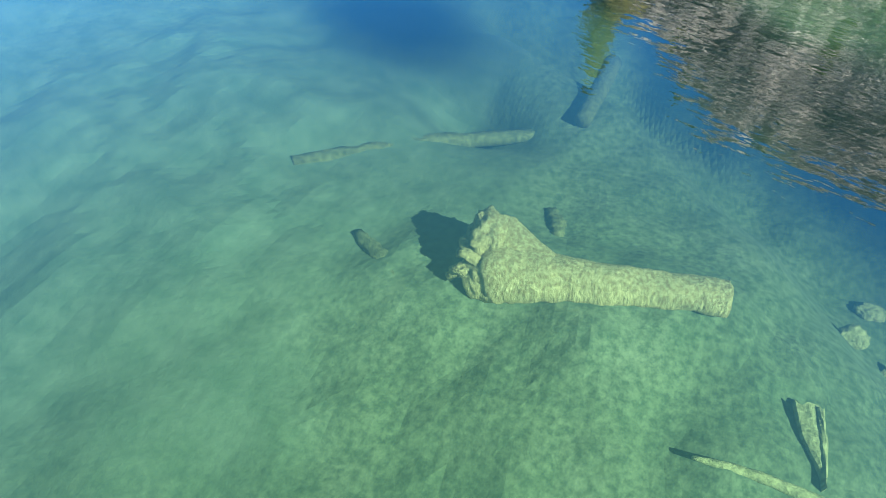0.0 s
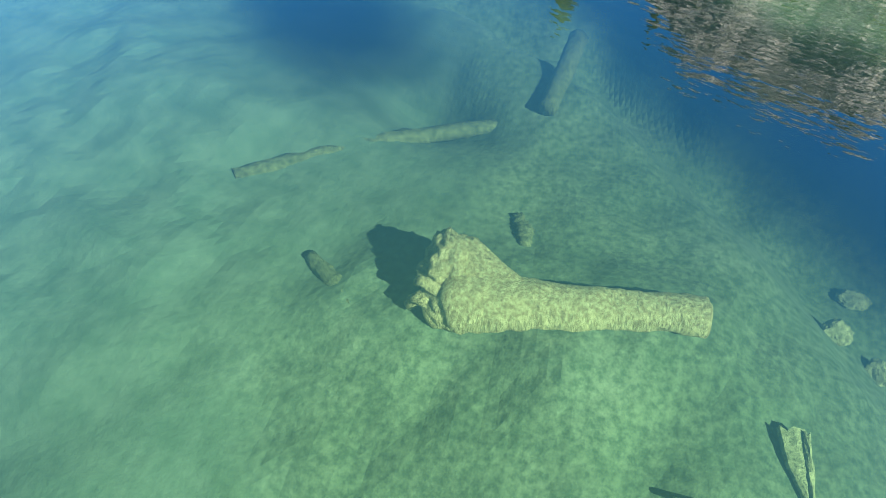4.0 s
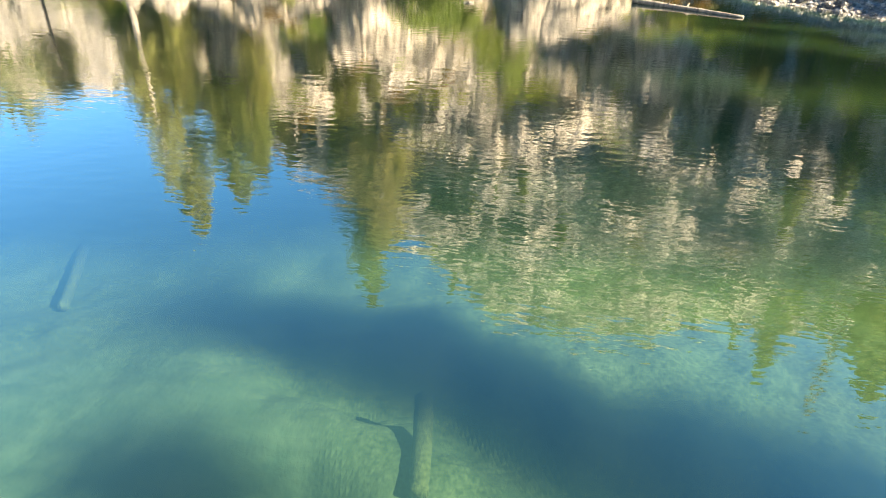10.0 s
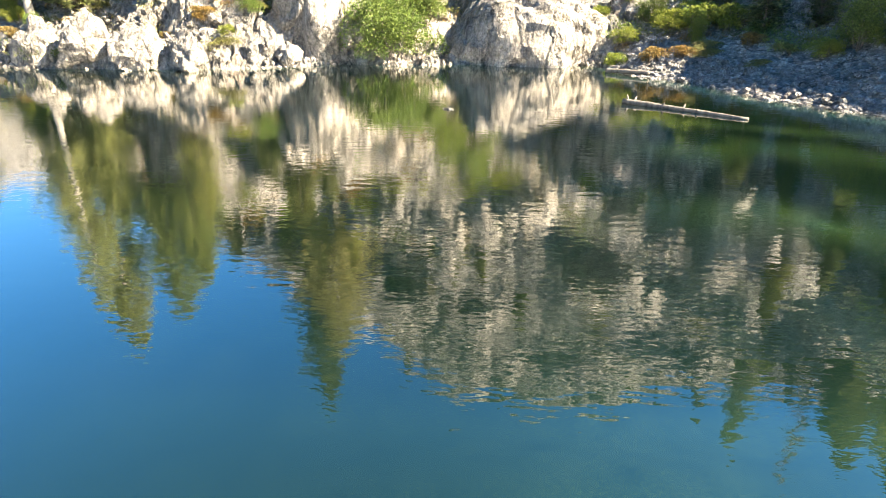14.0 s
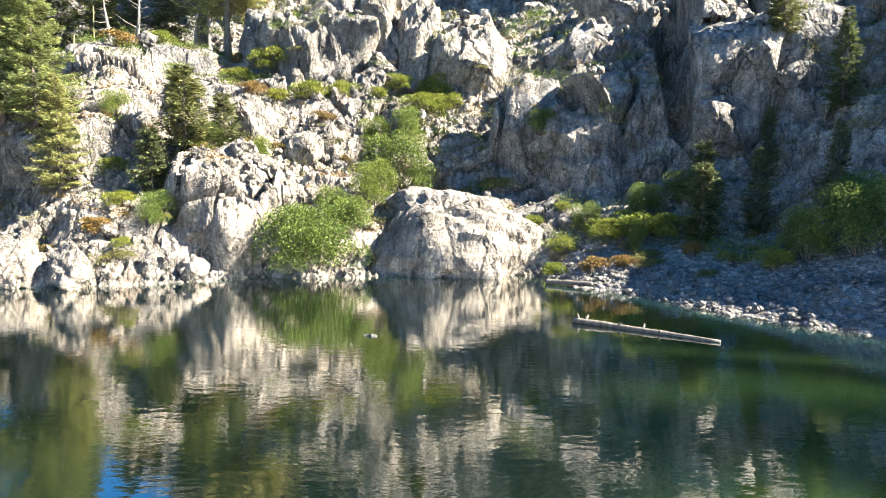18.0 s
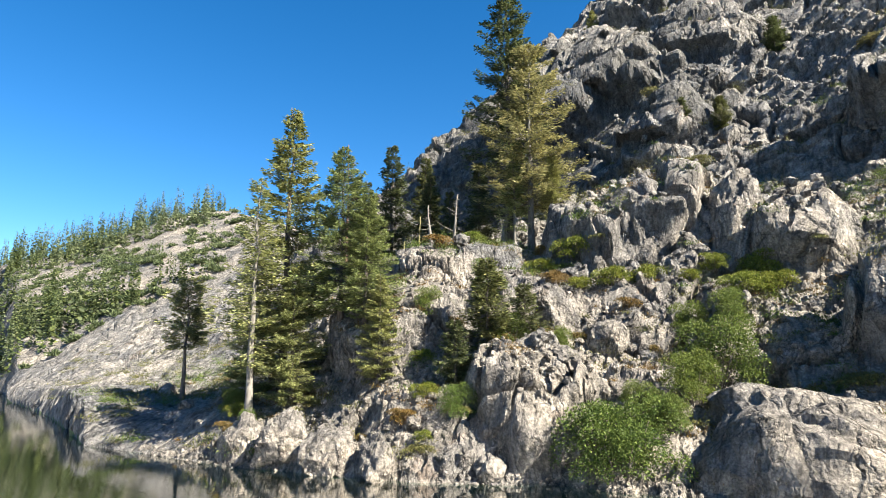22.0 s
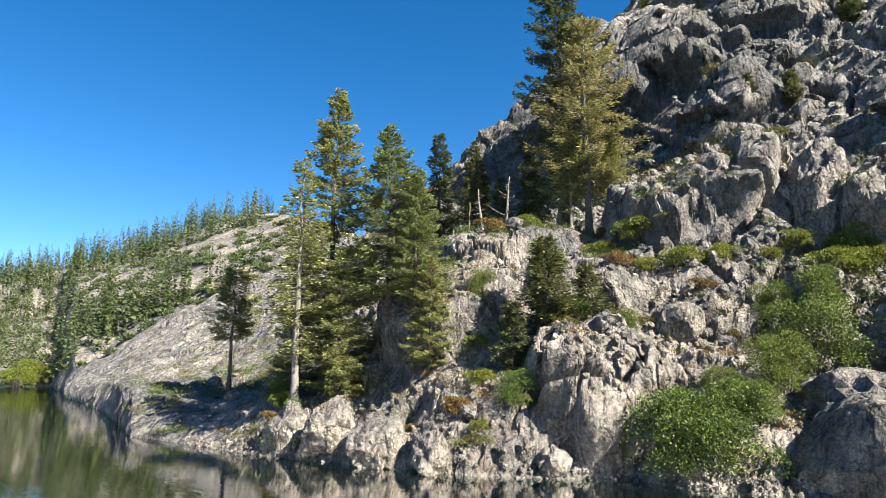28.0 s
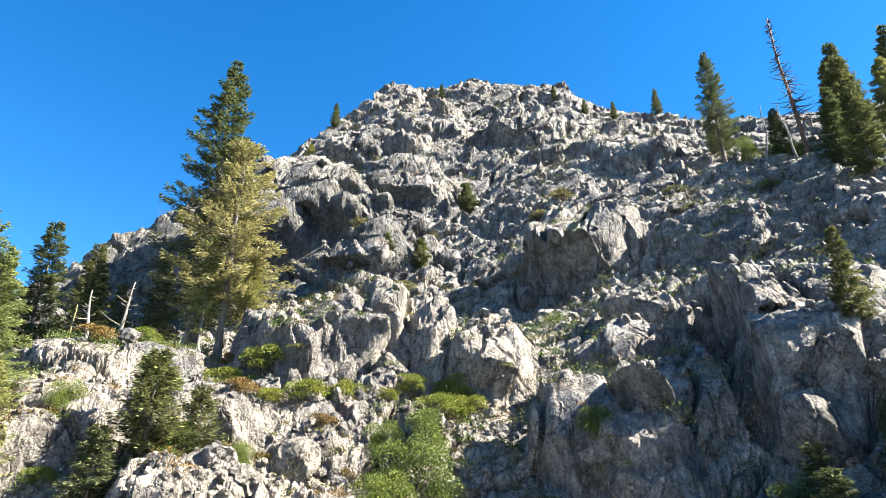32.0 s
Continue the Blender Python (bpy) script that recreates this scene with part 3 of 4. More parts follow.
        me.from_pydata(self.P, [], [f[:3] if f[0] == f[-1] else f for f in self.F])
        me.polygons.foreach_set("use_smooth", np.full(len(me.polygons), smooth))
        me.update()
        return me


def blades(name, C, D, U, length, width):
    """Small pointed leaves: from C along D, bent a little, with U across. One mesh."""
    D = D / (np.linalg.norm(D, axis=1)[:, None] + 1e-9)
    U = U - D * (U * D).sum(1)[:, None]
    U = U / (np.linalg.norm(U, axis=1)[:, None] + 1e-9)
    L, W = np.asarray(length)[:, None], np.asarray(width)[:, None]
    P = np.stack([C, C + D * L * 0.5 + U * W * 0.5, C + D * L, C + D * L * 0.5 - U * W * 0.5], 1).reshape(-1, 3)
    n = len(C)
    F = np.arange(4 * n).reshape(n, 4)
    return mesh_from(name, P, F)


def leaf_material(name, dark, mid, light, through=0.42):
    m, nt, bsdf = shader(name)
    geo = nt.nodes.new("ShaderNodeNewGeometry")
    info = nt.nodes.new("ShaderNodeObjectInfo")
    c = stops(nt, geo.outputs["Random Per Island"], (0.0, dark), (0.5, mid), (1.0, light))
    tint = stops(nt, info.outputs["Random"], (0.0, (0.85, 0.95, 0.9)), (0.5, (1, 1, 1)), (1.0, (1.12, 1.06, 0.9)))
    c = blend(nt, 1.0, c, tint, "MULTIPLY")
    c = blend(nt, 0.6, c, stops(nt, noise_tex(nt, 0.7, 3, 0.6), (0.3, (0.6, 0.65, 0.6)), (0.7, (1.25, 1.2, 1.1))), "MULTIPLY")
    nt.links.new(c, bsdf.inputs["Base Color"])
    bsdf.inputs["Roughness"].default_value = 0.6
    bsdf.inputs["Specular IOR Level"].default_value = 0.25
    tr = nt.nodes.new("ShaderNodeBsdfTranslucent")
    nt.links.new(c, tr.inputs[0])
    mx = nt.nodes.new("ShaderNodeMixShader")
    mx.inputs[0].default_value = through
    nt.links.new(bsdf.outputs[0], mx.inputs[1])
    nt.links.new(tr.outputs[0], mx.inputs[2])
    nt.links.new(mx.outputs[0], nt.nodes["Material Output"].inputs[0])
    return m


def bark_material(name, dark, light, scale=6.0, low=0.35, high=0.65, relief=0.04):
    m, nt, bsdf = shader(name)
    at = coords(nt)
    mp = nt.nodes.new("ShaderNodeMapping")
    mp.inputs["Scale"].default_value = (1, 1, 0.25)
    nt.links.new(at, mp.inputs[0])
    c = stops(nt, noise_tex(nt, scale, 7, 0.7, mp.outputs[0]), (low, dark), (high, light))
    nt.links.new(c, bsdf.inputs["Base Color"])
    bsdf.inputs["Roughness"].default_value = 0.9
    bumped(nt, bsdf, noise_tex(nt, scale * 1.6, 6, 0.7, mp.outputs[0]), 0.8, relief)
    return m


NEEDLES = leaf_material("fir_needles", (0.07, 0.088, 0.036), (0.23, 0.245, 0.098), (0.40, 0.405, 0.175), 0.3)
NEEDLES_YELLOW = leaf_material("pine_needles", (0.10, 0.10, 0.045), (0.28, 0.265, 0.12), (0.43, 0.40, 0.205), 0.3)
NEEDLES_DEEP = leaf_material("deep_fir_needles", (0.0312, 0.0429, 0.0203), (0.0975, 0.1131, 0.0484), (0.195, 0.2067, 0.0936), 0.3)
NEEDLES_DARK = leaf_material("dark_fir_needles", (0.0259, 0.0432, 0.019), (0.0605, 0.0864, 0.0328), (0.121, 0.1469, 0.0518))
FAR_NEEDLES = leaf_material("far_needles", (0.06, 0.075, 0.04), (0.12, 0.14, 0.07), (0.2, 0.21, 0.11))
LEAVES = leaf_material("alder_leaves", (0.0384, 0.0608, 0.0128), (0.0864, 0.1248, 0.0269), (0.1728, 0.2048, 0.0512), 0.35)
LEAVES_LIME = leaf_material("lime_shrub_leaves", (0.064, 0.0864, 0.0128), (0.1312, 0.16, 0.0256), (0.2304, 0.2368, 0.0512), 0.35)
LEAVES_DRY = leaf_material("dry_shrub_leaves", (0.0768, 0.0576, 0.0192), (0.1408, 0.096, 0.032), (0.2176, 0.128, 0.0448), 0.25)
HEATH = leaf_material("heath_leaves", (0.064, 0.064, 0.0192), (0.1216, 0.1152, 0.0384), (0.192, 0.1664, 0.064), 0.2)
BARK = bark_material("bark", (0.0448, 0.0352, 0.0288), (0.1536, 0.128, 0.1088))
BARK_GREY = bark_material("weathered_wood", (0.0832, 0.0736, 0.064), (0.2112, 0.1952, 0.1728))
BARK_RED = bark_material("dead_red_bark", (0.064, 0.032, 0.0224), (0.1664, 0.096, 0.064))
SILTED = bark_material("silted_wood", (0.0576, 0.0704, 0.0256), (0.2112, 0.2112, 0.0896), 14.0)
SILTED_PALE = bark_material("pale_silted_wood", (0.15, 0.155, 0.06), (0.46, 0.43, 0.2), 14.0)
BARK_LICHEN = bark_material("lichened_dead_wood", (0.1088, 0.096, 0.0384), (0.2688, 0.2368, 0.1088))
DRIFT = bark_material("wet_driftwood", (0.0384, 0.032, 0.0269), (0.128, 0.1152, 0.0992))
SUNKEN = bark_material("algae_coated_wood", (0.32, 0.25, 0.095), (0.70, 0.575, 0.26), 22.0, 0.38, 0.62, 0.10)


def conifer(name, label, seed, height, radius, needles, bark=BARK, clear=0.12, density=1.0, ragged=0.3, droop=0.2, shape=0.75, category="tree", spray=0.33):
    """A conifer: tapered trunk, whorls of limbs, and a crown of many small sprays of needles."""
    rng = np.random.default_rng(seed)
    r = random.Random(seed)
    ob = thing(name, label, category)
    r0 = height * 0.013 + 0.05
    bend = [(0.15 * r.uniform(-1, 1) * i / 10, 0.15 * r.uniform(-1, 1) * i / 10) for i in range(11)]
    trunk = Tubes(8)
    pts = [(bend[i][0], bend[i][1], height * i / 10 - (0.6 if i == 0 else 0)) for i in range(11)]
    trunk.run(pts, [r0 * (1.35 if i == 0 else 1) * (1 - 0.93 * i / 10) for i in range(11)], r, 0.06)
    part_mesh("trunk", trunk.mesh("trunk"), bark, ob)
    limbs = Tubes(4)
    C, D, U, L, W = [], [], [], [], []
    z = height * clear
    while z < height * 0.985:
        q = (z / height - clear) / (1 - clear)
        env = radius * min(1.0, 0.55 + q * 3.0) * (1 - q) ** shape + 0.12
        for _ in range(r.choice((3, 4, 5))):
            if r.random() < ragged * 0.5:
                continue
            a = r.uniform(0, 2 * math.pi)
            ln = env * r.uniform(1 - 1.5 * ragged, 1.15)
            rise = (0.45 * q - droop) + r.uniform(-0.1, 0.1)
            out = np.array((math.cos(a), math.sin(a), 0.0))
            side = np.array((-math.sin(a), math.cos(a), 0.0))
            n = max(3, int(ln / 0.3))
            t = np.linspace(0, 1, n)
            line = out * (t * ln)[:, None] + np.array((0, 0, 1.0)) * (rise * ln * t + 0.16 * ln * t * t)[:, None]
            line = line + np.array((bend[int(q * 9)][0] * z / height, 0, z)) + side * (0.06 * ln * np.sin(3 * t + a))[:, None]
            limbs.run([tuple(v) for v in line[:: max(1, n // 4)]], [max(0.008, 0.011 * ln * (1 - 0.8 * k / 4)) for k in range(len(line[:: max(1, n // 4)]))])
            m = int((18 + ln * 48) * density)
            s = 0.15 + 0.85 * rng.random(m) ** 0.75
            base = np.stack([np.interp(s, t, line[:, k]) for k in range(3)], 1)
            spread = (0.10 + 0.20 * ln * (1 - s) + 0.08) * rng.uniform(-1, 1, m)
            base = base + side * spread[:, None] + np.array((0, 0, 1.0)) * (rng.normal(0, 0.05 + 0.02 * ln, m) - 0.10 * np.abs(spread))[:, None]
            dirs = out + side * (np.sign(spread) * rng.uniform(0.3, 1.2, m))[:, None] + np.array((0, 0, 1.0)) * rng.uniform(-0.45, 0.35, m)[:, None]
            C.append(base), D.append(dirs)
            U.append(rng.normal(0, 0.5, (m, 3)) + np.cross(dirs, (0, 0, 1.0)))
            L.append(rng.uniform(0.6, 1.25, m) * spray), W.append(rng.uniform(0.24, 0.4, m) * spray)
        z += r.uniform(0.15, 0.30) * (height / 22) ** 0.5
    part_mesh("branchwork", limbs.mesh("branchwork"), bark, ob)
    part_mesh("crown", blades("crown", *[np.concatenate(v) for v in (C, D, U, L, W)]), needles, ob)
    return ob


def snag(name, label, seed, height, radius, bark=BARK_GREY, stubs=14, stub=0.8):
    r = random.Random(seed)
    ob = thing(name, label, "dead tree")
    bow = 0.02 if height < 10 else 0.006
    t = Tubes(8)
    pts = [(bow * height * math.sin(i * 0.9 + seed) * i / 8, bow * height * math.cos(i * 1.3 + seed) * i / 8, height * i / 8 - (0.4 if i == 0 else 0)) for i in range(9)]
    t.run(pts, [radius * (1 - 0.75 * i / 8) for i in range(9)], r, 0.12)
    part_mesh("trunk", t.mesh("trunk"), bark, ob)
    b = Tubes(4)
    for _ in range(stubs):
        q = r.uniform(0.25, 0.97)
        k = int(q * 8)
        p = Vector(pts[k]).lerp(Vector(pts[k + 1]), q * 8 - k)
        a, ln = r.uniform(0, 6.28), stub * r.uniform(0.4, 1.2) * (1.15 - q)
        e = p + Vector((math.cos(a), math.sin(a), r.uniform(-0.3, 0.4))) * ln
        mid = p.lerp(e, 0.5) + Vector((0, 0, -0.06 * ln))
        b.run([tuple(p), tuple(mid), tuple(e)], [radius * 0.22, radius * 0.15, 0.008])
    twigs = part_mesh("branchwork", b.mesh("branchwork"), bark, ob)
    twigs["kind"] = "stuff"
    return ob


def bush(name, label, seed, size, leaves, count=5000, leaf=0.16, lumps=12, category="bush"):
    """A leafy bush of rounded, uneven lumps on thin stems; size is its width, depth and height."""
    rng = np.random.default_rng(seed)
    r = random.Random(seed)
    ob = thing(name, label, category)
    sx, sy, sz = size
    stems = Tubes(4)
    cs, rs = [], []
    for i in range(lumps):
        a, q = r.uniform(0, 6.28), r.random() ** 0.6
        h = 0.10 + 0.68 * i / lumps
        w = (1 - 0.75 * max(0, h - 0.35)) * 0.40
        c = np.array((math.cos(a) * q * sx * w, math.sin(a) * q * sy * w, h * sz))
        cs.append(c)
        rs.append(np.array((sx, sy, sz * 1.15)) * r.uniform(0.14, 0.24))
        stems.run([(c[0] * 0.2, c[1] * 0.2, -0.25), (c[0] * 0.6, c[1] * 0.6, c[2] * 0.5), tuple(c)], [0.035, 0.025, 0.012])
    part_mesh("stemwork", stems.mesh("stemwork"), BARK, ob)
    pick = rng.integers(0, lumps, count)
    n = rng.normal(0, 1, (count, 3))
    n /= np.linalg.norm(n, axis=1)[:, None]
    n[:, 2] = np.where(n[:, 2] < -0.4, -n[:, 2], n[:, 2])
    rr = 1.12 - 0.55 * rng.random(count) ** 2.2
    C = np.array(cs)[pick] + n * np.array(rs)[pick] * rr[:, None]
    C[:, 2] = np.maximum(C[:, 2], 0.03)
    D = n + rng.normal(0, 0.7, (count, 3))
    U = rng.normal(0, 1, (count, 3))
    part_mesh("foliage", blades("foliage", C, D, U, rng.uniform(0.7, 1.3, count) * leaf, rng.uniform(0.45, 0.75, count) * leaf), leaves, ob)
    return ob


def at_ground(x, y, turn=0.0, scale=1.0, sink=0.0, tilt=0.0):
    s = scale if isinstance(scale, tuple) else (scale, scale, scale)
    return pose(x, y, ground_at(x, y) - sink, 0, tilt, turn) @ Matrix.Diagonal((*s, 1))


def put(ob, m):
    ob.matrix_basis = m
    return ob


def boulder_mesh(name, seed, size, rough=0.35, subdiv=4, cut=0.55):
    """A broken block: a ball with facets and flats, in metres."""
    bm = bmesh.new()
    bmesh.ops.create_icosphere(bm, subdivisions=subdiv, radius=1.0)
    P = np.array([v.co[:] for v in bm.verts])
    off = np.array((seed * 7.3, seed * 3.1, seed * 1.7))
    rng = np.random.default_rng(seed)
    for _ in range(7):
        n = rng.normal(0, 1, 3)
        n /= np.linalg.norm(n)
        d = P @ n
        lim = rng.uniform(cut, 0.9)
        P = P - n[None, :] * np.maximum(d - lim, 0)[:, None] * 0.9
    N = P / (np.linalg.norm(P, axis=1)[:, None] + 1e-9)
    d = rough * 0.55 * facets(P + off, 0.8, seed) + rough * 0.3 * facets(P + off, 0.32, seed + 9) + rough * 0.12 * fractal(P + off, 0.15, 2, seed)
    P = (P + N * d[:, None]) * np.array(size) * 0.5
    for v, p in zip(bm.verts, P):
        v.co = p
    me = bpy.data.meshes.new(name)
    bm.to_mesh(me)
    bm.free()
    return me


def boulder(name, label, seed, size, place, turn=0.0, tilt=(0, 0), rough=0.35, subdiv=4, material=None, cut=0.55):
    me = boulder_mesh(name, seed, size, rough, subdiv, cut)
    me.materials.append(material or ROCK)
    ob = tagged(new(name, me), label, "boulder")
    ob.matrix_basis = pose(*place, tilt[0], tilt[1], turn)
    return ob



# ---- large rocks ----
boulder("boulder", "large pale rounded granite boulder at the waterline", 3, (12.4, 8.0, 8.6), (-0.7, 25.6, 0.5), 4, (6, 4), 0.2, 5, ROCK_PALE, 0.72)
boulder("boulder", "smooth pale boulder perched on a granite slab", 5, (2.3, 2.0, 2.3), (-10.8, 28.4, ground_at(-10.8, 28.4) + 0.75), 20, (0, 25), 0.14, 4, ROCK_PALE, 0.75)
boulder("boulder", "pale leaning granite spire", 17, (4.6, 4.0, 10.5), (-3.6, 37.5, 13.4), 10, (-8, 10), 0.32, 5, ROCK_PALE, 0.45)
boulder("boulder", "brown weed-covered rock just breaking the water", 27, (1.0, 0.8, 1.0), (-5.6, 10.3, -0.42), 10, (0, 0), 0.3, 3, ROCK_DARK_AND_SHADE)
for k, (x, y, w, d, h) in enumerate(((-29.5, 20.8, 3.0, 2.6, 3.4), (-26.6, 20.6, 3.6, 2.8, 4.2), (-23.6, 20.3, 3.2, 2.6, 3.6), (-20.6, 20.2, 2.6, 2.2, 3.0), (-31.5, 21.4, 2.6, 2.0, 2.0), (-34.2, 21.8, 2.2, 1.8, 1.4))):
    boulder("boulder", "pale cracked shoreline boulder with dark water stain", 30 + k, (w, d, h), (x, y, h * 0.22), 30 * k, (0, 8), 0.3, 4, ROCK_PALE, 0.5)

# ---- scattered boulders on the slopes ----
kinds = []
for k in range(6):
    me = boulder_mesh("boulder", 60 + k, (1.0, 0.8, 0.75), 0.34, 3)
    me.materials.append((ROCK, ROCK_PALE, ROCK)[k % 3])
    kinds.append(me)
rnd = random.Random(5)
made = 0
while made < 150:
    a, r = radians(rnd.uniform(-50, 42)), rnd.uniform(26, 62)
    x, y = POLE[0] + r * math.sin(a), POLE[1] + r * math.cos(a)
    z = ground_at(x, y)
    if z < 0.3:
        continue
    s = rnd.choice((0.5, 0.7, 0.9, 1.2, 1.8))
    ob = tagged(new("boulder", kinds[made % 6]), "broken grey granite boulder lying on the slope", "boulder", "boulders on the slope")
    ob.matrix_basis = pose(x, y, z + 0.12 * s, rnd.uniform(-25, 25), rnd.uniform(-25, 25), rnd.uniform(0, 360)) @ Matrix.Scale(s, 4)
    made += 1

# ---- sunken and floating wood ----
def wood(name, label, pts, radii, material, seed, sides=12, rough=0.12, stubs=(), lift=None, fine_steps=18, knots=0.0):
    """A log along a line of points, with broken stubs (at, direction, length); with lift it lies that high on the lake bed."""
    if lift is not None:
        low = base_height(np.array([p[0] for p in pts]), np.array([p[1] for p in pts]))[0]
        n = len(pts) - 1
        even = [float(low[0] + (low[-1] - low[0]) * k / n) for k in range(n + 1)]
        over = max(float(z) - e for z, e in zip(low, even))
        pts = [(p[0], p[1], e + over * 0.7 + lift) for p, e in zip(pts, even)]
    r = random.Random(seed)
    ob = thing(name, label, "log")
    fine, fr = [], []
    n = fine_steps
    for i in range(n + 1):
        t = i / n * (len(pts) - 1)
        k = min(int(t), len(pts) - 2)
        fine.append(Vector(pts[k]).lerp(Vector(pts[k + 1]), t - k))
        fr.append(radii[k] + (radii[k + 1] - radii[k]) * (t - k))
    for _ in range(2):
        fine = [fine[0]] + [(fine[i - 1] + fine[i] * 2 + fine[i + 1]) / 4 for i in range(1, n)] + [fine[n]]
    t = Tubes(sides)
    t.run([tuple(v) for v in fine], fr, r, rough)
    if knots:
        P = np.array(t.P)
        axis = np.array([min(fine, key=lambda f: (f - Vector(p)).length)[:] for p in t.P])
        away = (P - axis) / (np.linalg.norm(P - axis, axis=1)[:, None] + 1e-6)
        t.P = [tuple(p) for p in P + away * (knots * (fractal(P, 0.35, 4, seed) + 0.5 * facets(P, 0.14, seed + 1)))[:, None]]
    part_mesh("trunk", t.mesh("trunk"), material, ob)
    if stubs:
        for q, d, ln in stubs:
            b = Tubes(6)
            p = fine[int(q * n)]
            e = p + Vector(d).normalized() * ln
            b.run([tuple(p), tuple(p.lerp(e, 0.6) + Vector((0, 0, 0.05 * ln))), tuple(e)], [0.16 * ln + 0.012, 0.1 * ln + 0.01, 0.012], r, 0.15)
            part_mesh("branch_stub", b.mesh("branch_stub"), material, ob)
    return ob


log = wood("log", "sunken algae-coated log with a broken root end", ((-2.48, -17.42, -1.68), (-2.2, -17.36, -1.50), (-1.75, -17.20, -1.43), (-0.9, -16.80, -1.42), (-0.08, -16.44, -1.40)), (0.26, 0.33, 0.25, 0.20, 0.185), SUNKEN, 1, 40, 0.0, fine_steps=70, knots=0.03)
bm = bmesh.new()
bmesh.ops.create_icosphere(bm, subdivisions=5, radius=1.0)
P = np.array([v.co[:] for v in bm.verts])
P = P * (1 + 0.22 * fractal(P, 0.9, 3, 91) + 0.10 * facets(P, 0.32, 92) + 0.05 * fractal(P, 0.16, 2, 93))[:, None] * np.array((0.30, 0.34, 0.27))
for v, p in zip(bm.verts, P):
    v.co = p
knob = bpy.data.meshes.new("root_crown")
bm.to_mesh(knob)
bm.free()
knob.polygons.foreach_set("use_smooth", np.full(len(knob.polygons), True))
crown = part_mesh("root_crown", knob, SUNKEN, log, "gnarled broken root crown")
crown.matrix_basis = pose(-2.46, -17.10, -1.36, 0, 15, 12)
neck = Tubes(28)
neck.run([(-1.6 - 0.1 * k, -17.13 + 0.006 * k * k * 0.25, -1.42 + 0.008 * k) for k in range(9)], [0.17 + 0.011 * k for k in range(9)], random.Random(8), 0.03)
part_mesh("root_flare", neck.mesh("root_flare"), SUNKEN, log, "flaring butt below the root crown")
rr = random.Random(3)
for k in range(14):
    a = rr.uniform(0, 6.28)
    p = Vector((-2.60, -17.22 + 0.34 * math.cos(a), -1.50 + 0.2 * math.sin(a)))
    e = p + Vector((rr.uniform(-0.13, -0.04), 0.07 * math.cos(a) + rr.uniform(-0.06, 0.06), 0.05 * math.sin(a) - 0.05))
    root = Tubes(6)
    root.run([tuple(p + Vector((0.2, 0, 0))), tuple(p), tuple(e)], [0.09, 0.075, 0.045], rr, 0.3)
    part_mesh("root", root.mesh("root"), SUNKEN, log)


def board(name, label, a, b, wide, thick, material, seed):
    """A split plank with a ragged butt, lying from a to b and tapering to a splinter."""
    r = random.Random(seed)
    a, b = Vector(a), Vector(b)
    along = b - a
    side = Vector((-along.y, along.x, 0)).normalized()
    P, F, n, k = [], [], 12, 5
    for i in range(n + 1):
        t = i / n
        half = wide * 0.5 * (1.0 if t < 0.45 else 1.0 - 0.85 * (t - 0.45) / 0.55)
        for j in range(k):
            q = j / (k - 1) * 2 - 1
            p = a.lerp(b, t) + side * (half * q + (t - 0.45) * 0.12 * wide)
            if i == 0:
                p = p - along.normalized() * r.uniform(0, 0.05)
            top = thick * (0.55 + 0.45 * math.cos(q * 1.3)) + r.uniform(-0.006, 0.006)
            P += [tuple(p + Vector((0, 0, top))), tuple(p - Vector((0, 0, thick * 0.5)))]
    at_top = lambda i, j: (i * k + j) * 2
    for i in range(n):
        for j in range(k - 1):
            c = (at_top(i, j), at_top(i, j + 1), at_top(i + 1, j + 1), at_top(i + 1, j))
            F += [c, tuple(v + 1 for v in reversed(c))]
        for j in (0, k - 1):
            F.append((at_top(i, j), at_top(i + 1, j), at_top(i + 1, j) + 1, at_top(i, j) + 1))
    for i in (0, n):
        for j in range(k - 1):
            F.append((at_top(i, j), at_top(i, j + 1), at_top(i, j + 1) + 1, at_top(i, j) + 1))
    me = bpy.data.meshes.new(name)
    me.from_pydata(P, [], F)
    me.update()
    me.materials.append(material)
    return tagged(new(name, me), label, "wood")


board("split_plank", "short split sunken slab of wood tapering to a splinter", (0.98, -17.0, -1.71), (1.26, -17.60, -1.74), 0.22, 0.06, SILTED_PALE, 2)
board("split_plank", "narrow splintered sunken wood beside a split slab", (1.08, -16.99, -1.69), (1.29, -17.70, -1.74), 0.06, 0.07, SILTED_PALE, 12)
wood("log", "thin curved sunken log lying on the lake bed", ((0.22, -18.12, -1.62), (0.62, -17.96, -1.58), (1.12, -17.83, -1.57), (1.72, -17.74, -1.59), (2.4, -17.82, -1.62)), (0.025, 0.045, 0.055, 0.05, 0.035), SILTED_PALE, 4, 9, 0.15, lift=0.03)
wood("log", "short thin sunken branch on the lake bed", ((1.25, -18.15, -1.59), (1.4, -18.35, -1.60), (1.48, -18.55, -1.61)), (0.03, 0.04, 0.03), SILTED_PALE, 14, 6, 0.2, lift=0.01)
wood("log", "straight sunken log at the edge of deep water", ((-3.1, -12.0, -2.24), (-2.95, -12.9, -2.16), (-2.80, -13.85, -2.08)), (0.15, 0.145, 0.13), SILTED, 5, 12, 0.06)
wood("log", "long half-buried sunken log along a drop-off", ((-3.4, -14.1, -2.19), (-4.2, -14.9, -2.17), (-4.6, -15.5, -2.17), (-5.1, -16.1, -2.22), (-5.7, -16.95, -2.27)), (0.10, 0.12, 0.17, 0.12, 0.1), SILTED, 6, 10, 0.2, lift=-0.19)
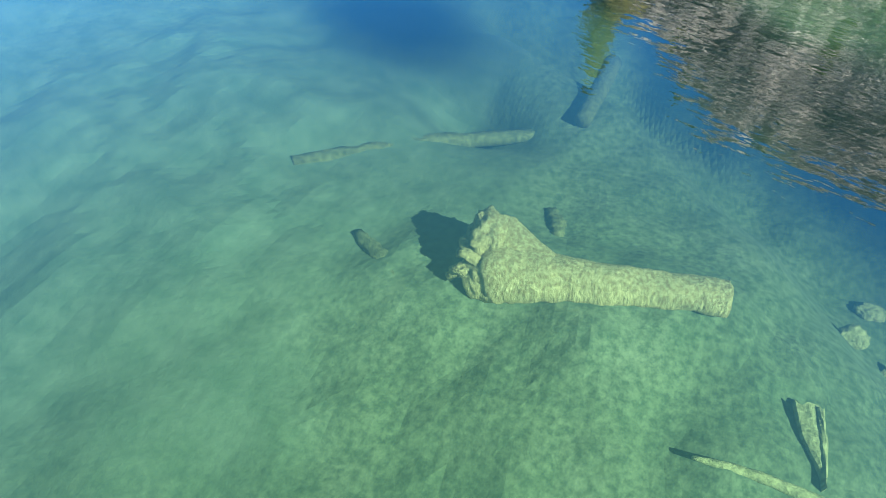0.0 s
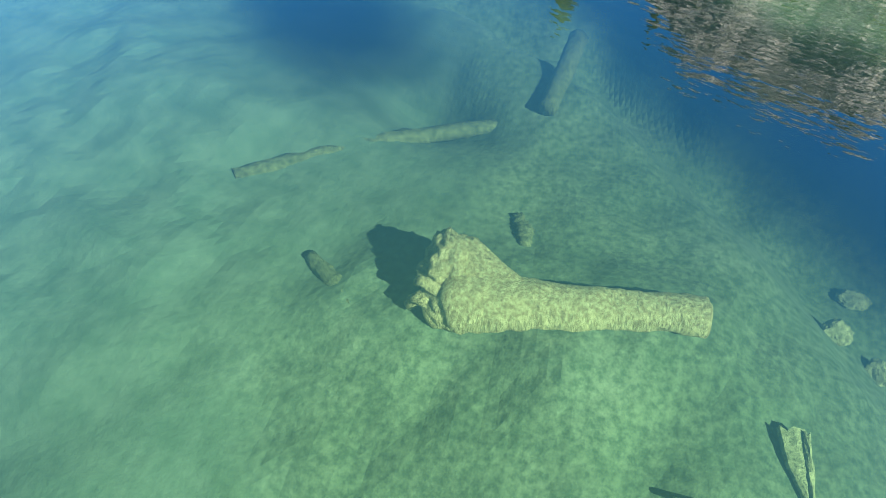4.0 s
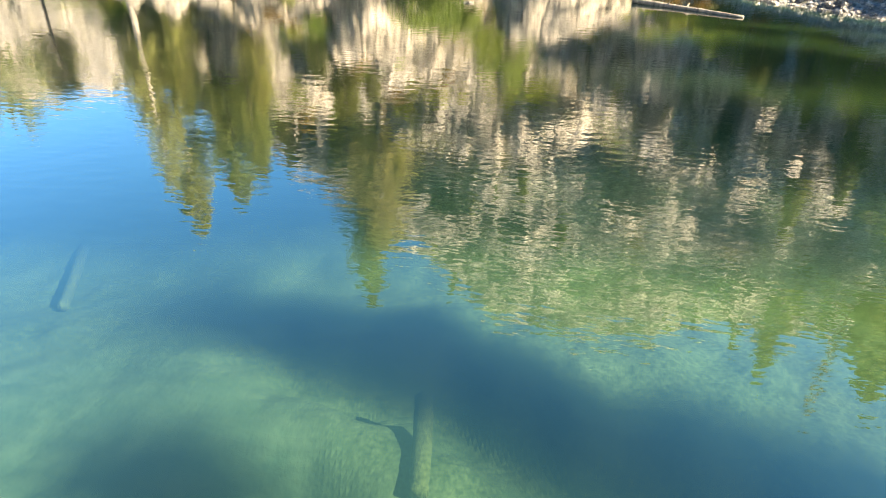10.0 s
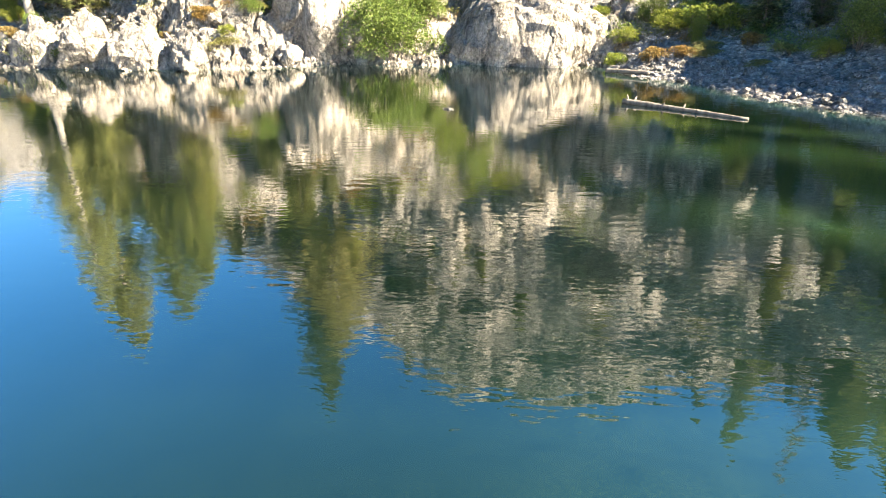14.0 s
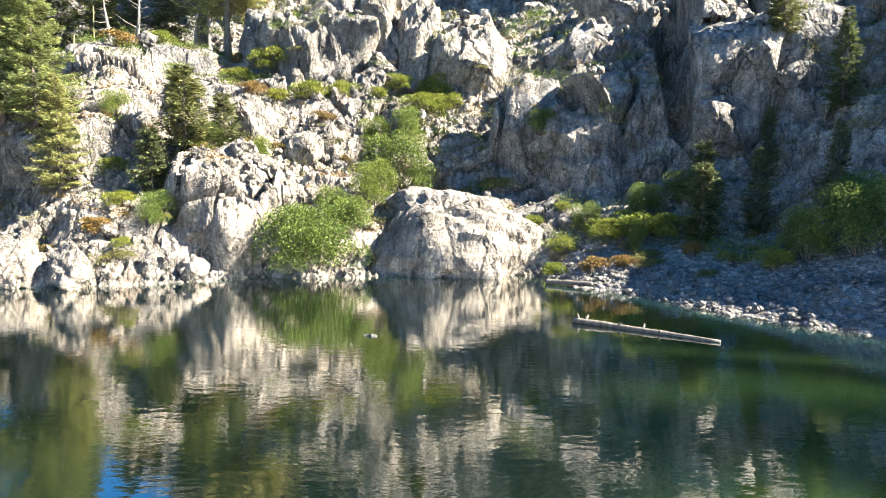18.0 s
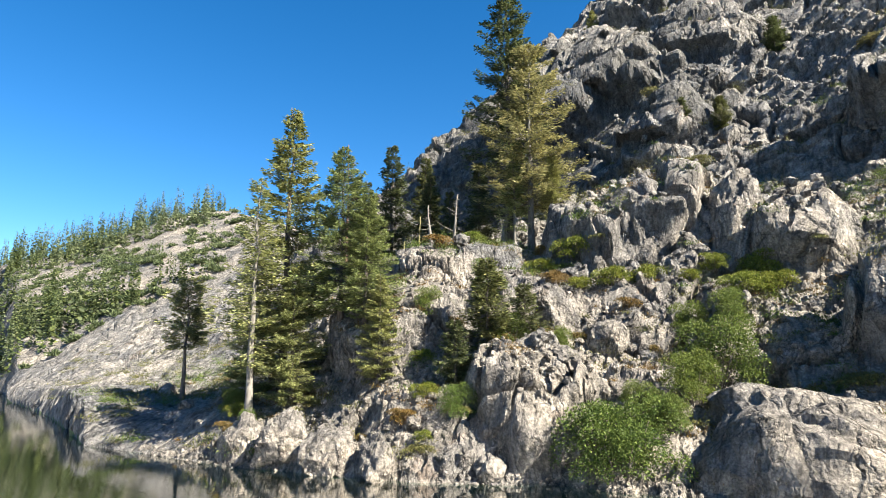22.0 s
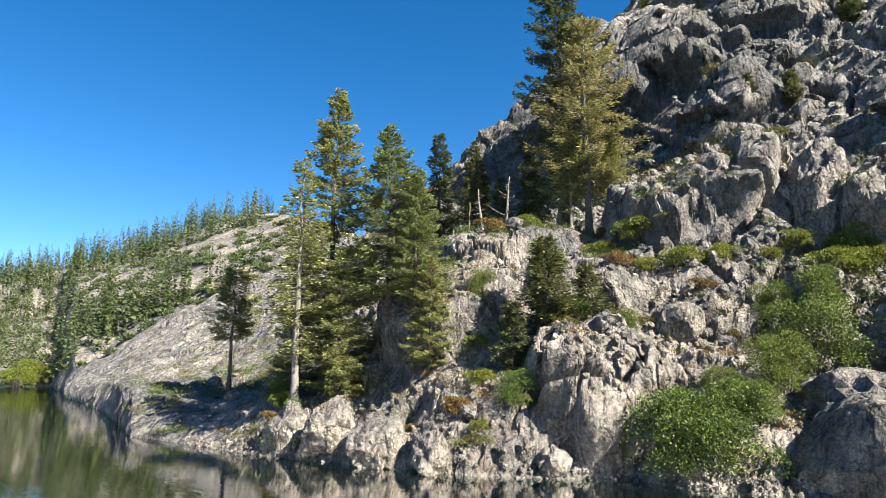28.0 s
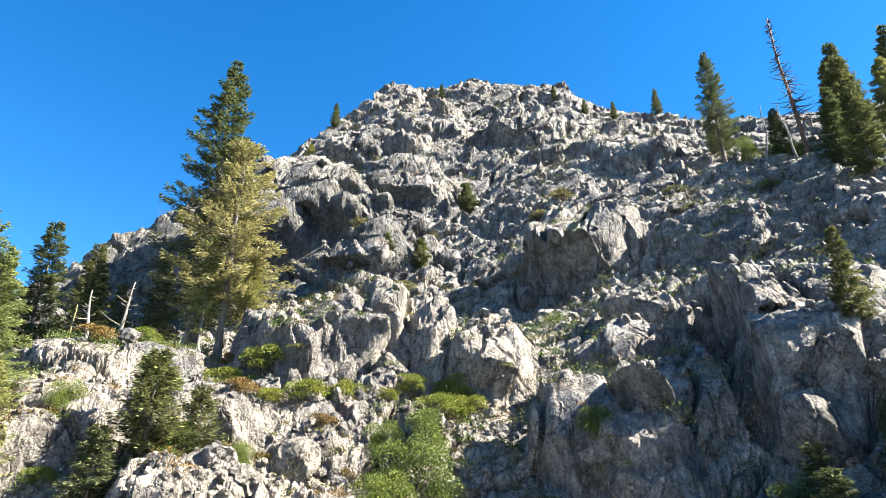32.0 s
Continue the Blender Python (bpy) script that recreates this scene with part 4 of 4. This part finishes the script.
wood("log", "stubby sunken log half covered in silt", ((-4.15, -17.45, -1.84), (-3.6, -17.65, -1.80), (-3.1, -17.95, -1.78)), (0.08, 0.12, 0.08), SILTED, 7, 8, 0.2, lift=-0.06)
wood("log", "mossy stump of sunken wood near the big log", ((-2.35, -15.75, -1.74), (-2.15, -15.95, -1.70), (-2.05, -16.15, -1.72)), (0.07, 0.11, 0.08), SILTED, 15, 8, 0.25, lift=-0.04)
wood("log", "long pale sunken trunk in deep water", ((-12.9, -7.2, -2.80), (-12.0, -8.6, -2.80), (-11.1, -10.1, -2.80)), (0.14, 0.13, 0.11), SILTED, 16, 8, 0.1, lift=0.05)
for k, (x, y) in enumerate(((1.75, -14.0), (1.5, -14.9), (2.1, -15.1))):
    z = float(base_height(np.array([x]), np.array([y]))[0][0])
    boulder("rock", "pale weedy rock on the lake bed", 95 + k, (0.42, 0.34, 0.22), (x, y, z + 0.02), 40 * k, (0, 0), 0.2, 4, SILTED_PALE)
wood("log", "pale floating log with broken branch stubs", ((1.75, 11.9, 0.10), (2.9, 11.2, 0.07), (4.3, 10.2, 0.05), (5.85, 9.05, 0.03)), (0.11, 0.10, 0.09, 0.06), DRIFT, 8, 10, 0.12, ((0.1, (-0.2, 0.3, 1), 0.3), (0.14, (0.5, 0.6, 0.6), 0.35), (0.4, (0.2, -0.6, 0.7), 0.25), (0.6, (0.4, 0.5, 0.5), 0.3), (0.7, (-0.3, -0.6, 0.5), 0.2)))
wood("log", "short pale driftwood log at the bank", ((2.4, 19.9, 0.12), (3.4, 19.3, 0.16), (4.4, 18.7, 0.18)), (0.12, 0.13, 0.10), DRIFT, 9, 8, 0.15)

# ---- trees ----
fir_tall = conifer("fir_tree", "tall green fir with a ragged crown on the rocky shore", 11, 21, 4.4, NEEDLES, BARK, 0.08, 1.0, 0.35)
put(fir_tall, at_ground(-31.5, 26.0, 0, 0.93))
fir_b = conifer("fir_tree", "broad dense green fir on the rocky shore", 12, 17, 5.2, NEEDLES, BARK, 0.05, 1.1, 0.3)
put(fir_b, at_ground(-26.5, 25.2, 40, 0.66))
fir_grey = conifer("fir_tree", "thin fir with a bare grey trunk and sparse limbs", 13, 15, 2.9, NEEDLES, BARK_GREY, 0.22, 0.5, 0.5)
put(fir_grey, at_ground(-30.5, 21.9, 0, 1.0))
tower = conifer("fir_tree", "very tall dark green ragged fir on a granite ledge", 14, 27, 4.8, NEEDLES_DEEP, BARK, 0.12, 1.0, 0.5, 0.25, 0.7)
put(tower, at_ground(-21.2, 42.6, 0, 1.0))
yellow = conifer("pine_tree", "yellowish thin-needled pine on a granite ledge", 15, 18, 5.6, NEEDLES_YELLOW, BARK_GREY, 0.2, 0.95, 0.5, 0.25, 0.65)
put(yellow, at_ground(-18.6, 40.2, 0, 1.0))
dark = conifer("fir_tree", "dense dark fir in the shade of the cliff", 16, 15, 3.1, NEEDLES_DEEP, BARK, 0.03, 0.5, 0.3, spray=0.44)
put(dark, at_ground(-36.0, 48.0, 0, 0.85))
young = conifer("young_fir", "small dense green young fir", 17, 5, 1.7, NEEDLES_DEEP, BARK, 0.04, 1.0, 0.5, 0.15, 0.6, "tree", 0.28)
put(young, at_ground(-16.6, 24.8, 0, 1.0))
pine_small = conifer("pine_tree", "small lone pine with a bare lower trunk on bare rock", 18, 9.5, 2.3, NEEDLES, BARK, 0.42, 0.9, 0.4, 0.05, 0.45)
put(pine_small, at_ground(-43.5, 29.0, 0, 1.0))
for src, x, y, turn, s in ((fir_b, -28.8, 23.6, 130, 0.78), (fir_b, -24.2, 24.4, 220, 0.74), (fir_b, -33.5, 25.5, 90, 0.74), (fir_b, -22.6, 23.4, 300, 0.55), (dark, -33.0, 50.0, 70, 0.82), (dark, -39.0, 46.0, 140, 0.8), (dark, -30.0, 45.0, 200, 0.75), (dark, -27.5, 44.0, 20, 0.6), (dark, -25.0, 45.0, 20, 0.7), (dark, -41.5, 52.0, 20, 0.75), (fir_grey, -19.6, 39.0, 60, 0.55),
                           (young, -14.9, 26.2, 30, 0.75), (young, -18.0, 23.6, 80, 0.7), (fir_b, -16.6, 39.6, 120, 0.45), (dark, 12.8, 19.8, 0, 0.34), (dark, 14.4, 22.0, 100, 0.3), (dark, 17.5, 21.0, 210, 0.4), (dark, 19.5, 18.0, 30, 0.36), (dark, 16.2, 24.5, 290, 0.42), (young, 11.4, 22.8, 10, 0.7), (dark, 15.2, 17.6, 80, 0.36), (young, 10.4, 20.6, 50, 0.8),
                           (dark, -18.5, 92.0, 0, 0.42), (fir_b, -20.3, 80.0, 30, 0.5), (dark, 1.0, 95.0, 50, 0.3), (dark, 38.0, 84.0, 70, 0.42), (tower, 34.0, 61.0, 0, 0.66), (dark, 47.0, 55.0, 10, 1.0), (dark, 38.5, 56.5, 200, 0.7), (dark, 50.0, 50.0, 120, 1.1), (dark, 25.0, 84.0, 60, 0.26), (dark, 21.0, 88.0, 10, 0.24), (dark, 36.5, 45.5, 90, 0.8), (dark, 33.0, 39.0, 190, 0.75), (dark, 40.0, 47.0, 30, 0.95), (dark, 43.0, 52.0, 260, 0.9), (fir_b, 45.0, 47.0, 60, 0.9), (dark, 30.5, 85.0, 0, 0.3), (young, -4.0, 57.0, 0, 0.7), (young, -7.5, 56.0, 20, 0.5), (young, 2.0, 66.0, 20, 0.9)):
    copy_thing(src, at_ground(x, y, turn, s, 0.1))
put(snag("dead_tree", "broken yellow-lichened dead tree trunk", 1, 4.0, 0.17, BARK_LICHEN, 26, 0.6), at_ground(-30.0, 39.8))
put(snag("dead_tree", "thin grey dead tree with bare stubs", 2, 4.2, 0.09, BARK_LICHEN, 16, 0.8), at_ground(-27.5, 37.8))
put(snag("dead_tree", "leaning bleached dead trunk under a pine", 4, 5.2, 0.24, BARK_GREY, 9, 1.4), at_ground(-21.0, 40.0, 30, 1.0, 0, 8))
put(snag("dead_tree", "tall thin dead tree with reddish twigs", 5, 14, 0.16, BARK_RED, 90, 2.6), at_ground(-37.5, 42.0))
put(snag("dead_tree", "tall slender dead tree with reddish bark on the ridge", 6, 20, 0.26, BARK_RED, 150, 3.2), at_ground(38.5, 52.5, 0, 1.0, 0, -2))
for k, (x, y, h) in enumerate(((33.5, 52.5, 9), (35.5, 50.5, 7), (-24.0, 36.8, 4.2), (-25.6, 36.2, 3.4))):
    put(snag("dead_tree", "bleached grey dead trunk with bare branches", 10 + k, h, 0.15, BARK_GREY, 22, 1.6), at_ground(x, y, 0, 1, 0, 6 * (-1) ** k))

# ---- bushes ----
big = bush("bush", "large bright green leafy bush overhanging the water", 1, (5.6, 4.2, 3.9), LEAVES, 17000, 0.12, 26)
put(big, pose(-9.4, 22.6, 0.15))
upper = bush("bush", "dense green alder bush in a rock gully", 2, (4.4, 3.2, 3.8), LEAVES, 9000, 0.12, 18)
put(upper, at_ground(-5.4, 28.4))
lime = bush("bush", "low lime-green leafy shrub", 3, (3.0, 2.4, 1.5), LEAVES_LIME, 4200, 0.11, 14)
put(lime, at_ground(-3.6, 32.5))
dry = bush("shrub", "rusty brown dry shrub on a ledge", 4, (1.8, 1.4, 0.8), LEAVES_DRY, 1800, 0.085, 10, "shrub")
put(dry, at_ground(-12.6, 29.5))
heath = bush("shrub", "low olive heath patch on a ledge", 5, (3.2, 2.0, 0.7), HEATH, 3000, 0.09, 16, "shrub")
put(heath, at_ground(-6.5, 41.0))
for src, x, y, turn, s in ((upper, -6.4, 26.2, 60, 0.72), (big, -7.6, 24.6, 120, 0.5), (upper, -8.8, 25, 200, 0.4), (lime, -1.8, 33.6, 50, 0.9), (lime, -5.2, 34.6, 100, 0.8), (lime, -11, 32.4, 10, 0.9), (lime, -9, 33.4, 190, 0.7), (heath, -9.8, 58, 20, 1.4), (heath, 12.4, 58.8, 40, 1.8), (heath, 9.5, 57.5, 140, 1.2), (heath, -4, 44, 80, 1.1), (dry, -7.8, 43, 30, 1.5), (dry, -2.5, 46.5, 30, 1.6), (dry, -14.4, 31, 60, 1.1), (dry, -3, 47, 90, 1.2),
                           (lime, 3.9, 22.8, 0, 0.62), (lime, 3.3, 21.9, 120, 0.5), (dry, 4.7, 20.2, 40, 1.1), (lime, 2.7, 24.8, 40, 0.5), (upper, 5.3, 23.9, 0, 0.45), (lime, 7.6, 22.6, 60, 1.0), (lime, 9.3, 22.1, 160, 0.9), (lime, 6.1, 23, 220, 0.8), (heath, 7.4, 19.4, 10, 0.6), (dry, 6.2, 19.9, 0, 0.9), (upper, 12.5, 15.2, 100, 0.62), (upper, 13.8, 13.8, 10, 0.8), (big, 15, 16, 250, 0.6), (heath, 9, 16.8, 0, 0.5),
                           (upper, -15.6, 25.4, 30, 0.5), (lime, -141, 64, 0, 2.6), (lime, -136, 62, 40, 2.2), (lime, -146, 68, 90, 2.4), (lime, -131, 60, 140, 1.8), (lime, -138, 68, 200, 2.4), (upper, -4.4, 30.4, 120, 0.7), (upper, -6.8, 31, 10, 0.55), (lime, -2.4, 35.2, 200, 1.1), (upper, -17.4, 27.4, 20, 0.5), (upper, -18.4, 29, 80, 0.4), (lime, -16, 28.6, 0, 0.8), (upper, -20.6, 25.6, 60, 0.4), (dry, -19.4, 26.4, 0, 1.0), (dry, -10, 30.6, 10, 0.9), (dry, -8.6, 29.6, 70, 0.7), (heath, -12.6, 43.5, 0, 1.0), (heath, -9, 42, 50, 0.9), (upper, 3.4, 26.6, 10, 0.4), (upper, 8.7, 23.8, 190, 0.5), (upper, 10.6, 23.6, 30, 0.5), (heath, 7.4, 20.2, 10, 0.7), (dry, 9.4, 19.4, 10, 0.9), (heath, 10.6, 17.6, 100, 0.6), (lime, 11.4, 15.6, 0, 0.6), (upper, 7.2, 21.1, 260, 0.35), (lime, -19.2, 22.6, 30, 0.6), (upper, -13.2, 27.2, 300, 0.42), (heath, -17.5, 22.4, 20, 0.5), (dry, -20.4, 21.6, 50, 0.8), (lime, -18.6, 21.2, 30, 0.35), (dry, -22.4, 21.4, 50, 0.6), (heath, -24.6, 21.6, 0, 0.5), (upper, -33, 23.2, 0, 0.45), (lime, -31.8, 22.6, 60, 0.6), (dry, -24, 34, 0, 1.4), (dry, -17, 37, 70, 1.0), (lime, -14, 36, 20, 1.2), (lime, -16.5, 35.6, 20, 0.9), (heath, 0.5, 33.5, 60, 0.6), (heath, -1, 27.6, 40, 0.7), (lime, -22, 36, 20, 0.7), (heath, 20, 45, 50, 0.8), (heath, 24, 55, 120, 1.4), (upper, 38, 56, 0, 1.2), (upper, 34, 56, 70, 0.9), (upper, 41, 57, 150, 1.1), (heath, 30, 48, 30, 1.4)):
    copy_thing(src, at_ground(x, y, turn, s, 0.05))
for src, x, y, turn, s in ((lime, -20.4, 24.6, 20, 0.5), (upper, -17.3, 22.4, 70, 0.5), (heath, -18.8, 20.8, 10, 0.6), (dry, -23.5, 20.6, 50, 0.6), (lime, -21.1, 20.9, 90, 0.32), (heath, -27, 23.7, 30, 0.6), (dry, -31.7, 21.5, 0, 0.9), (upper, -30.1, 21.5, 130, 0.35), (heath, -28.3, 20.5, 80, 0.5), (dry, -27.9, 20.8, 15, 0.5), (dry, -20, 21.5, 140, 1.0), (heath, 0.8, 27.7, 0, 0.9), (lime, 4.3, 24.8, 30, 0.4), (heath, -1.9, 37.4, 60, 0.8), (heath, -9.3, 52.9, 20, 1.2), (lime, -13, 31.8, 70, 0.6), (lime, -6.6, 33.7, 110, 0.55), (dry, -14.5, 30.2, 30, 0.9), (dry, -17.2, 27, 160, 0.8), (heath, -12, 35.5, 40, 0.9)):
    copy_thing(src, at_ground(x, y, turn, s, 0.05))
put(snag("dead_tree", "bare grey dead limb wood among shrubs", 30, 4.5, 0.08, BARK_GREY, 30, 1.2), at_ground(-18.0, 27.4, 0, 1, 0, 12))


def tufts(name, label, seed, count, spread, leaves, leaf, lo, hi, keep, steep=0.5):
    """Many small plants rooted on ledges, joined, since nobody could count them."""
    rng = np.random.default_rng(seed)
    az, r = rng.uniform(*spread[0], count * 6), rng.uniform(*spread[1], count * 6)
    x, y = POLE[0] + r * np.sin(np.radians(az)), POLE[1] + r * np.cos(np.radians(az))
    C, D, U, L = [], [], [], []
    n = 0
    mask = smooth_noise(np.stack([x, y, 0 * x], 1), 5.0, seed) > keep
    ai = np.searchsorted(AZS, az) - 1
    ri = ring_of(ai, r)
    for k in np.flatnonzero(mask):
        i, j = ri[k], ai[k]
        p = G3[i, j]
        e1, e2 = G3[i + 1, j] - p, G3[i, j + 1] - p
        nn = np.cross(e2, e1)
        nn = nn / (np.linalg.norm(nn) + 1e-9)
        if abs(nn[2]) < steep or p[2] < 0.35:
            continue
        s = rng.uniform(lo, hi)
        m = int(45 + 85 * s)
        o = rng.normal(0, 1, (m, 3)) * np.array((0.36, 0.36, 0.2)) * s
        o[:, 2] = np.abs(o[:, 2])
        C.append(p + o), D.append(o + rng.normal(0, 0.4, (m, 3)) * s + np.array((0, 0, 0.4 * s)))
        U.append(rng.normal(0, 1, (m, 3))), L.append(rng.uniform(0.6, 1.4, m) * leaf)
        n += 1
        if n >= count:
            break
    C, D, U, L = [np.concatenate(v) for v in (C, D, U, L)]
    me = blades(name, C, D, U, L, L * 0.5)
    me.materials.append(leaves)
    return tagged(new(name, me), label, "plants", kind="stuff")


AZS = np.degrees(np.arctan2(G3[5, :, 0] - POLE[0], G3[5, :, 1] - POLE[1]))
tufts("ledge_plants", "small green shrubs in cracks of the granite", 1, 620, ((-58, 48), (27, 62)), LEAVES, 0.10, 0.4, 1.5, 0.05)
tufts("ledge_plants", "dry olive tufts and heath on the granite ledges", 2, 1000, ((-58, 48), (27, 105)), HEATH, 0.11, 0.4, 1.7, -0.1)
tufts("ledge_plants", "rust-coloured low plants on the rocks", 3, 360, ((-50, 30), (27, 62)), LEAVES_DRY, 0.085, 0.3, 1.0, 0.1)

tufts("ledge_plants", "olive brush scattered over the far granite slopes", 6, 420, ((-66, -43), (118, 215)), FAR_NEEDLES, 0.55, 0.7, 1.8, 0.05, 0.3)


# ---- far woods ----
def far_woods(name, label, seed, spots, needles):
    """Slim far conifers of many small sprays, joined."""
    rng = np.random.default_rng(seed)
    S = np.array(spots)
    m = 140
    q = np.linspace(0.0, 1.0, m)[None, :] + 0 * S[:, 0:1]
    a = rng.uniform(0, 2 * math.pi, (len(S), m))
    h = S[:, 3:4]
    wide = h * rng.uniform(0.11, 0.21, (len(S), 1))
    rad = (wide * (1 - q) ** 0.8 + 0.1) * rng.uniform(0.25, 1.0, (len(S), m))
    C = np.stack([S[:, 0:1] + rad * np.cos(a) * 0.3, S[:, 1:2] + rad * np.sin(a) * 0.3, S[:, 2:3] + h * (0.05 + 0.95 * q)], 2).reshape(-1, 3)
    D = np.stack([np.cos(a), np.sin(a), rng.uniform(-0.7, 0.15, a.shape)], 2).reshape(-1, 3)
    U = rng.normal(0, 1, D.shape)
    L = (0.25 + rad * 0.6).ravel()
    me = blades(name, C, D, U, L, L * 0.55)
    me.materials.append(needles)
    return tagged(new(name, me), label, "forest", kind="stuff")


def spots_in(seed, count, az, r, lo, hi, cover):
    rng = np.random.default_rng(seed)
    a, d = rng.uniform(*az, count), rng.uniform(*r, count)
    x, y = POLE[0] + d * np.sin(np.radians(a)), POLE[1] + d * np.cos(np.radians(a))
    n = smooth_noise(np.stack([x, y, 0 * x], 1), 30.0, seed)
    out = []
    ai = np.searchsorted(AZS, a) - 1
    ri = ring_of(ai, d)
    for k in range(count):
        z = G3[ri[k], ai[k], 2]
        bare = 1.0 if (-60 < a[k] < -43 and d[k] < 205) or (-65.5 < a[k] <= -60 and d[k] < 178) else 0.0
        if z > 0.4 and n[k] > cover + bare * 0.75:
            out.append((x[k], y[k], z - 0.3, rng.uniform(lo, hi)))
    return out


far_woods("far_forest", "dense dark green conifers on the far lake shore", 1, spots_in(1, 2200, (-98, -43), (120, 285), 5, 13, -0.75), NEEDLES_DARK)
far_woods("far_forest", "olive green conifers on the far hillside", 2, spots_in(2, 1500, (-98, -46), (125, 275), 4, 12, -0.6), FAR_NEEDLES)

# ---- cobbles of the bank: the nearest as pieces of the ground, the rest joined ----
COBBLE = rock_material("bank_cobbles", (0.5018, 0.4866, 0.4714), (0.3194, 0.3117, 0.3117), (0.2281, 0.2129, 0.1825), (0.3194, 0.2585, 0.2053))
stones = []
for k in range(6):
    me = boulder_mesh("stone", 80 + k, (1.0, 0.85, 0.6), 0.3, 1)
    me.materials.append(COBBLE)
    stones.append(me)
rnd = random.Random(9)


def bank_spot(lo, hi):
    a = rnd.uniform(19, 50)
    edge = float(line_of(SHORE, a))
    r = edge + rnd.uniform(lo, hi)
    return POLE[0] + r * math.sin(radians(a)), POLE[1] + r * math.cos(radians(a))


for k in range(300):
    x, y = bank_spot(-0.5, 2.6)
    s = rnd.choice((0.18, 0.22, 0.28, 0.36, 0.5))
    ob = new("stone", stones[k % 6])
    ob.parent = ground
    ob.matrix_basis = pose(x, y, ground_at(x, y) + 0.1 * s, rnd.uniform(-20, 20), rnd.uniform(-20, 20), rnd.uniform(0, 360)) @ Matrix.Scale(s, 4)
base = [np.array([v.co[:] for v in me.vertices]) for me in stones]
tris = [np.array([p.vertices[:] for p in me.polygons]) for me in stones]
P, F, n = [], [], 0
rng = np.random.default_rng(12)
cnt = 3600
aa = rng.uniform(19, 52, cnt)
rr = line_of(SHORE, aa) + rng.uniform(-0.8, 8.5, cnt)
ai = np.searchsorted(AZS, aa) - 1
ri = ring_of(ai, rr)
for k in range(cnt):
    t = k % 6
    s = rng.choice((0.08, 0.12, 0.16, 0.22, 0.34))
    c, sn = math.cos(k), math.sin(k)
    q = base[t] * s @ np.array(((c, sn, 0), (-sn, c, 0), (0, 0, 1)))
    P.append(q + np.array((POLE[0] + rr[k] * math.sin(radians(aa[k])), POLE[1] + rr[k] * math.cos(radians(aa[k])), G3[ri[k], ai[k], 2] + 0.06 * s)))
    F.append(tris[t] + n)
    n += len(q)
me = mesh_from("bank_cobbles", np.concatenate(P), np.concatenate(F))
me.materials.append(COBBLE)
tagged(new("bank_cobbles", me), "loose grey cobbles and gravel on the bank", "stones", kind="stuff")


# ---- rubble between the slabs and along the waterline ----
RUBBLE = []
for k in range(5):
    me = boulder_mesh("rubble", 120 + k, (1.0, 0.8, 0.6), 0.4, 1)
    RUBBLE.append((np.array([v.co[:] for v in me.vertices]), np.array([p.vertices[:] for p in me.polygons])))


def rubble(name, label, seed, count, bearing, out, sizes, material, high):
    """Broken stones lying in the hollows of the slope, joined, since nobody could count them."""
    rng = np.random.default_rng(seed)
    aa = rng.uniform(*bearing, count * 3)
    rr = line_of(SHORE, aa) + rng.uniform(*out, count * 3)
    ai = np.searchsorted(AZS, aa) - 1
    ri = ring_of(ai, rr)
    P, F, n, done = [], [], 0, 0
    for k in range(count * 3):
        p, e1, e2 = G3[ri[k], ai[k]], G3[ri[k] + 1, ai[k]], G3[ri[k], ai[k] + 1]
        up = np.cross(e2 - p, e1 - p)
        if p[2] < -0.15 or p[2] > high or abs(up[2]) < 0.62 * np.linalg.norm(up):
            continue
        q, f = RUBBLE[k % 5]
        s = rng.choice(sizes)
        turn = np.array(Euler(tuple(rng.uniform(-3, 3, 3))).to_matrix())
        P.append(q * s @ turn + p + np.array((0, 0, 0.12 * s)))
        F.append(f + n)
        n += len(q)
        done += 1
        if done >= count:
            break
    me = mesh_from(name, np.concatenate(P), np.concatenate(F))
    me.materials.append(material)
    return tagged(new(name, me), label, "stones", kind="stuff")


rubble("rubble", "broken pale granite rubble between the slabs", 21, 1900, (-44, 12), (0.4, 13), (0.14, 0.2, 0.3, 0.45, 0.65), ROCK_PALE, 12)
rubble("rubble", "line of loose pale stones along the waterline", 22, 1300, (-52, 19), (-0.5, 1.3), (0.1, 0.14, 0.2, 0.3, 0.42), ROCK_PALE, 1.2)
rubble("rubble", "grey granite scree on the cliff ledges", 23, 1600, (-14, 40), (9, 45), (0.25, 0.35, 0.5, 0.8, 1.1), ROCK, 45)
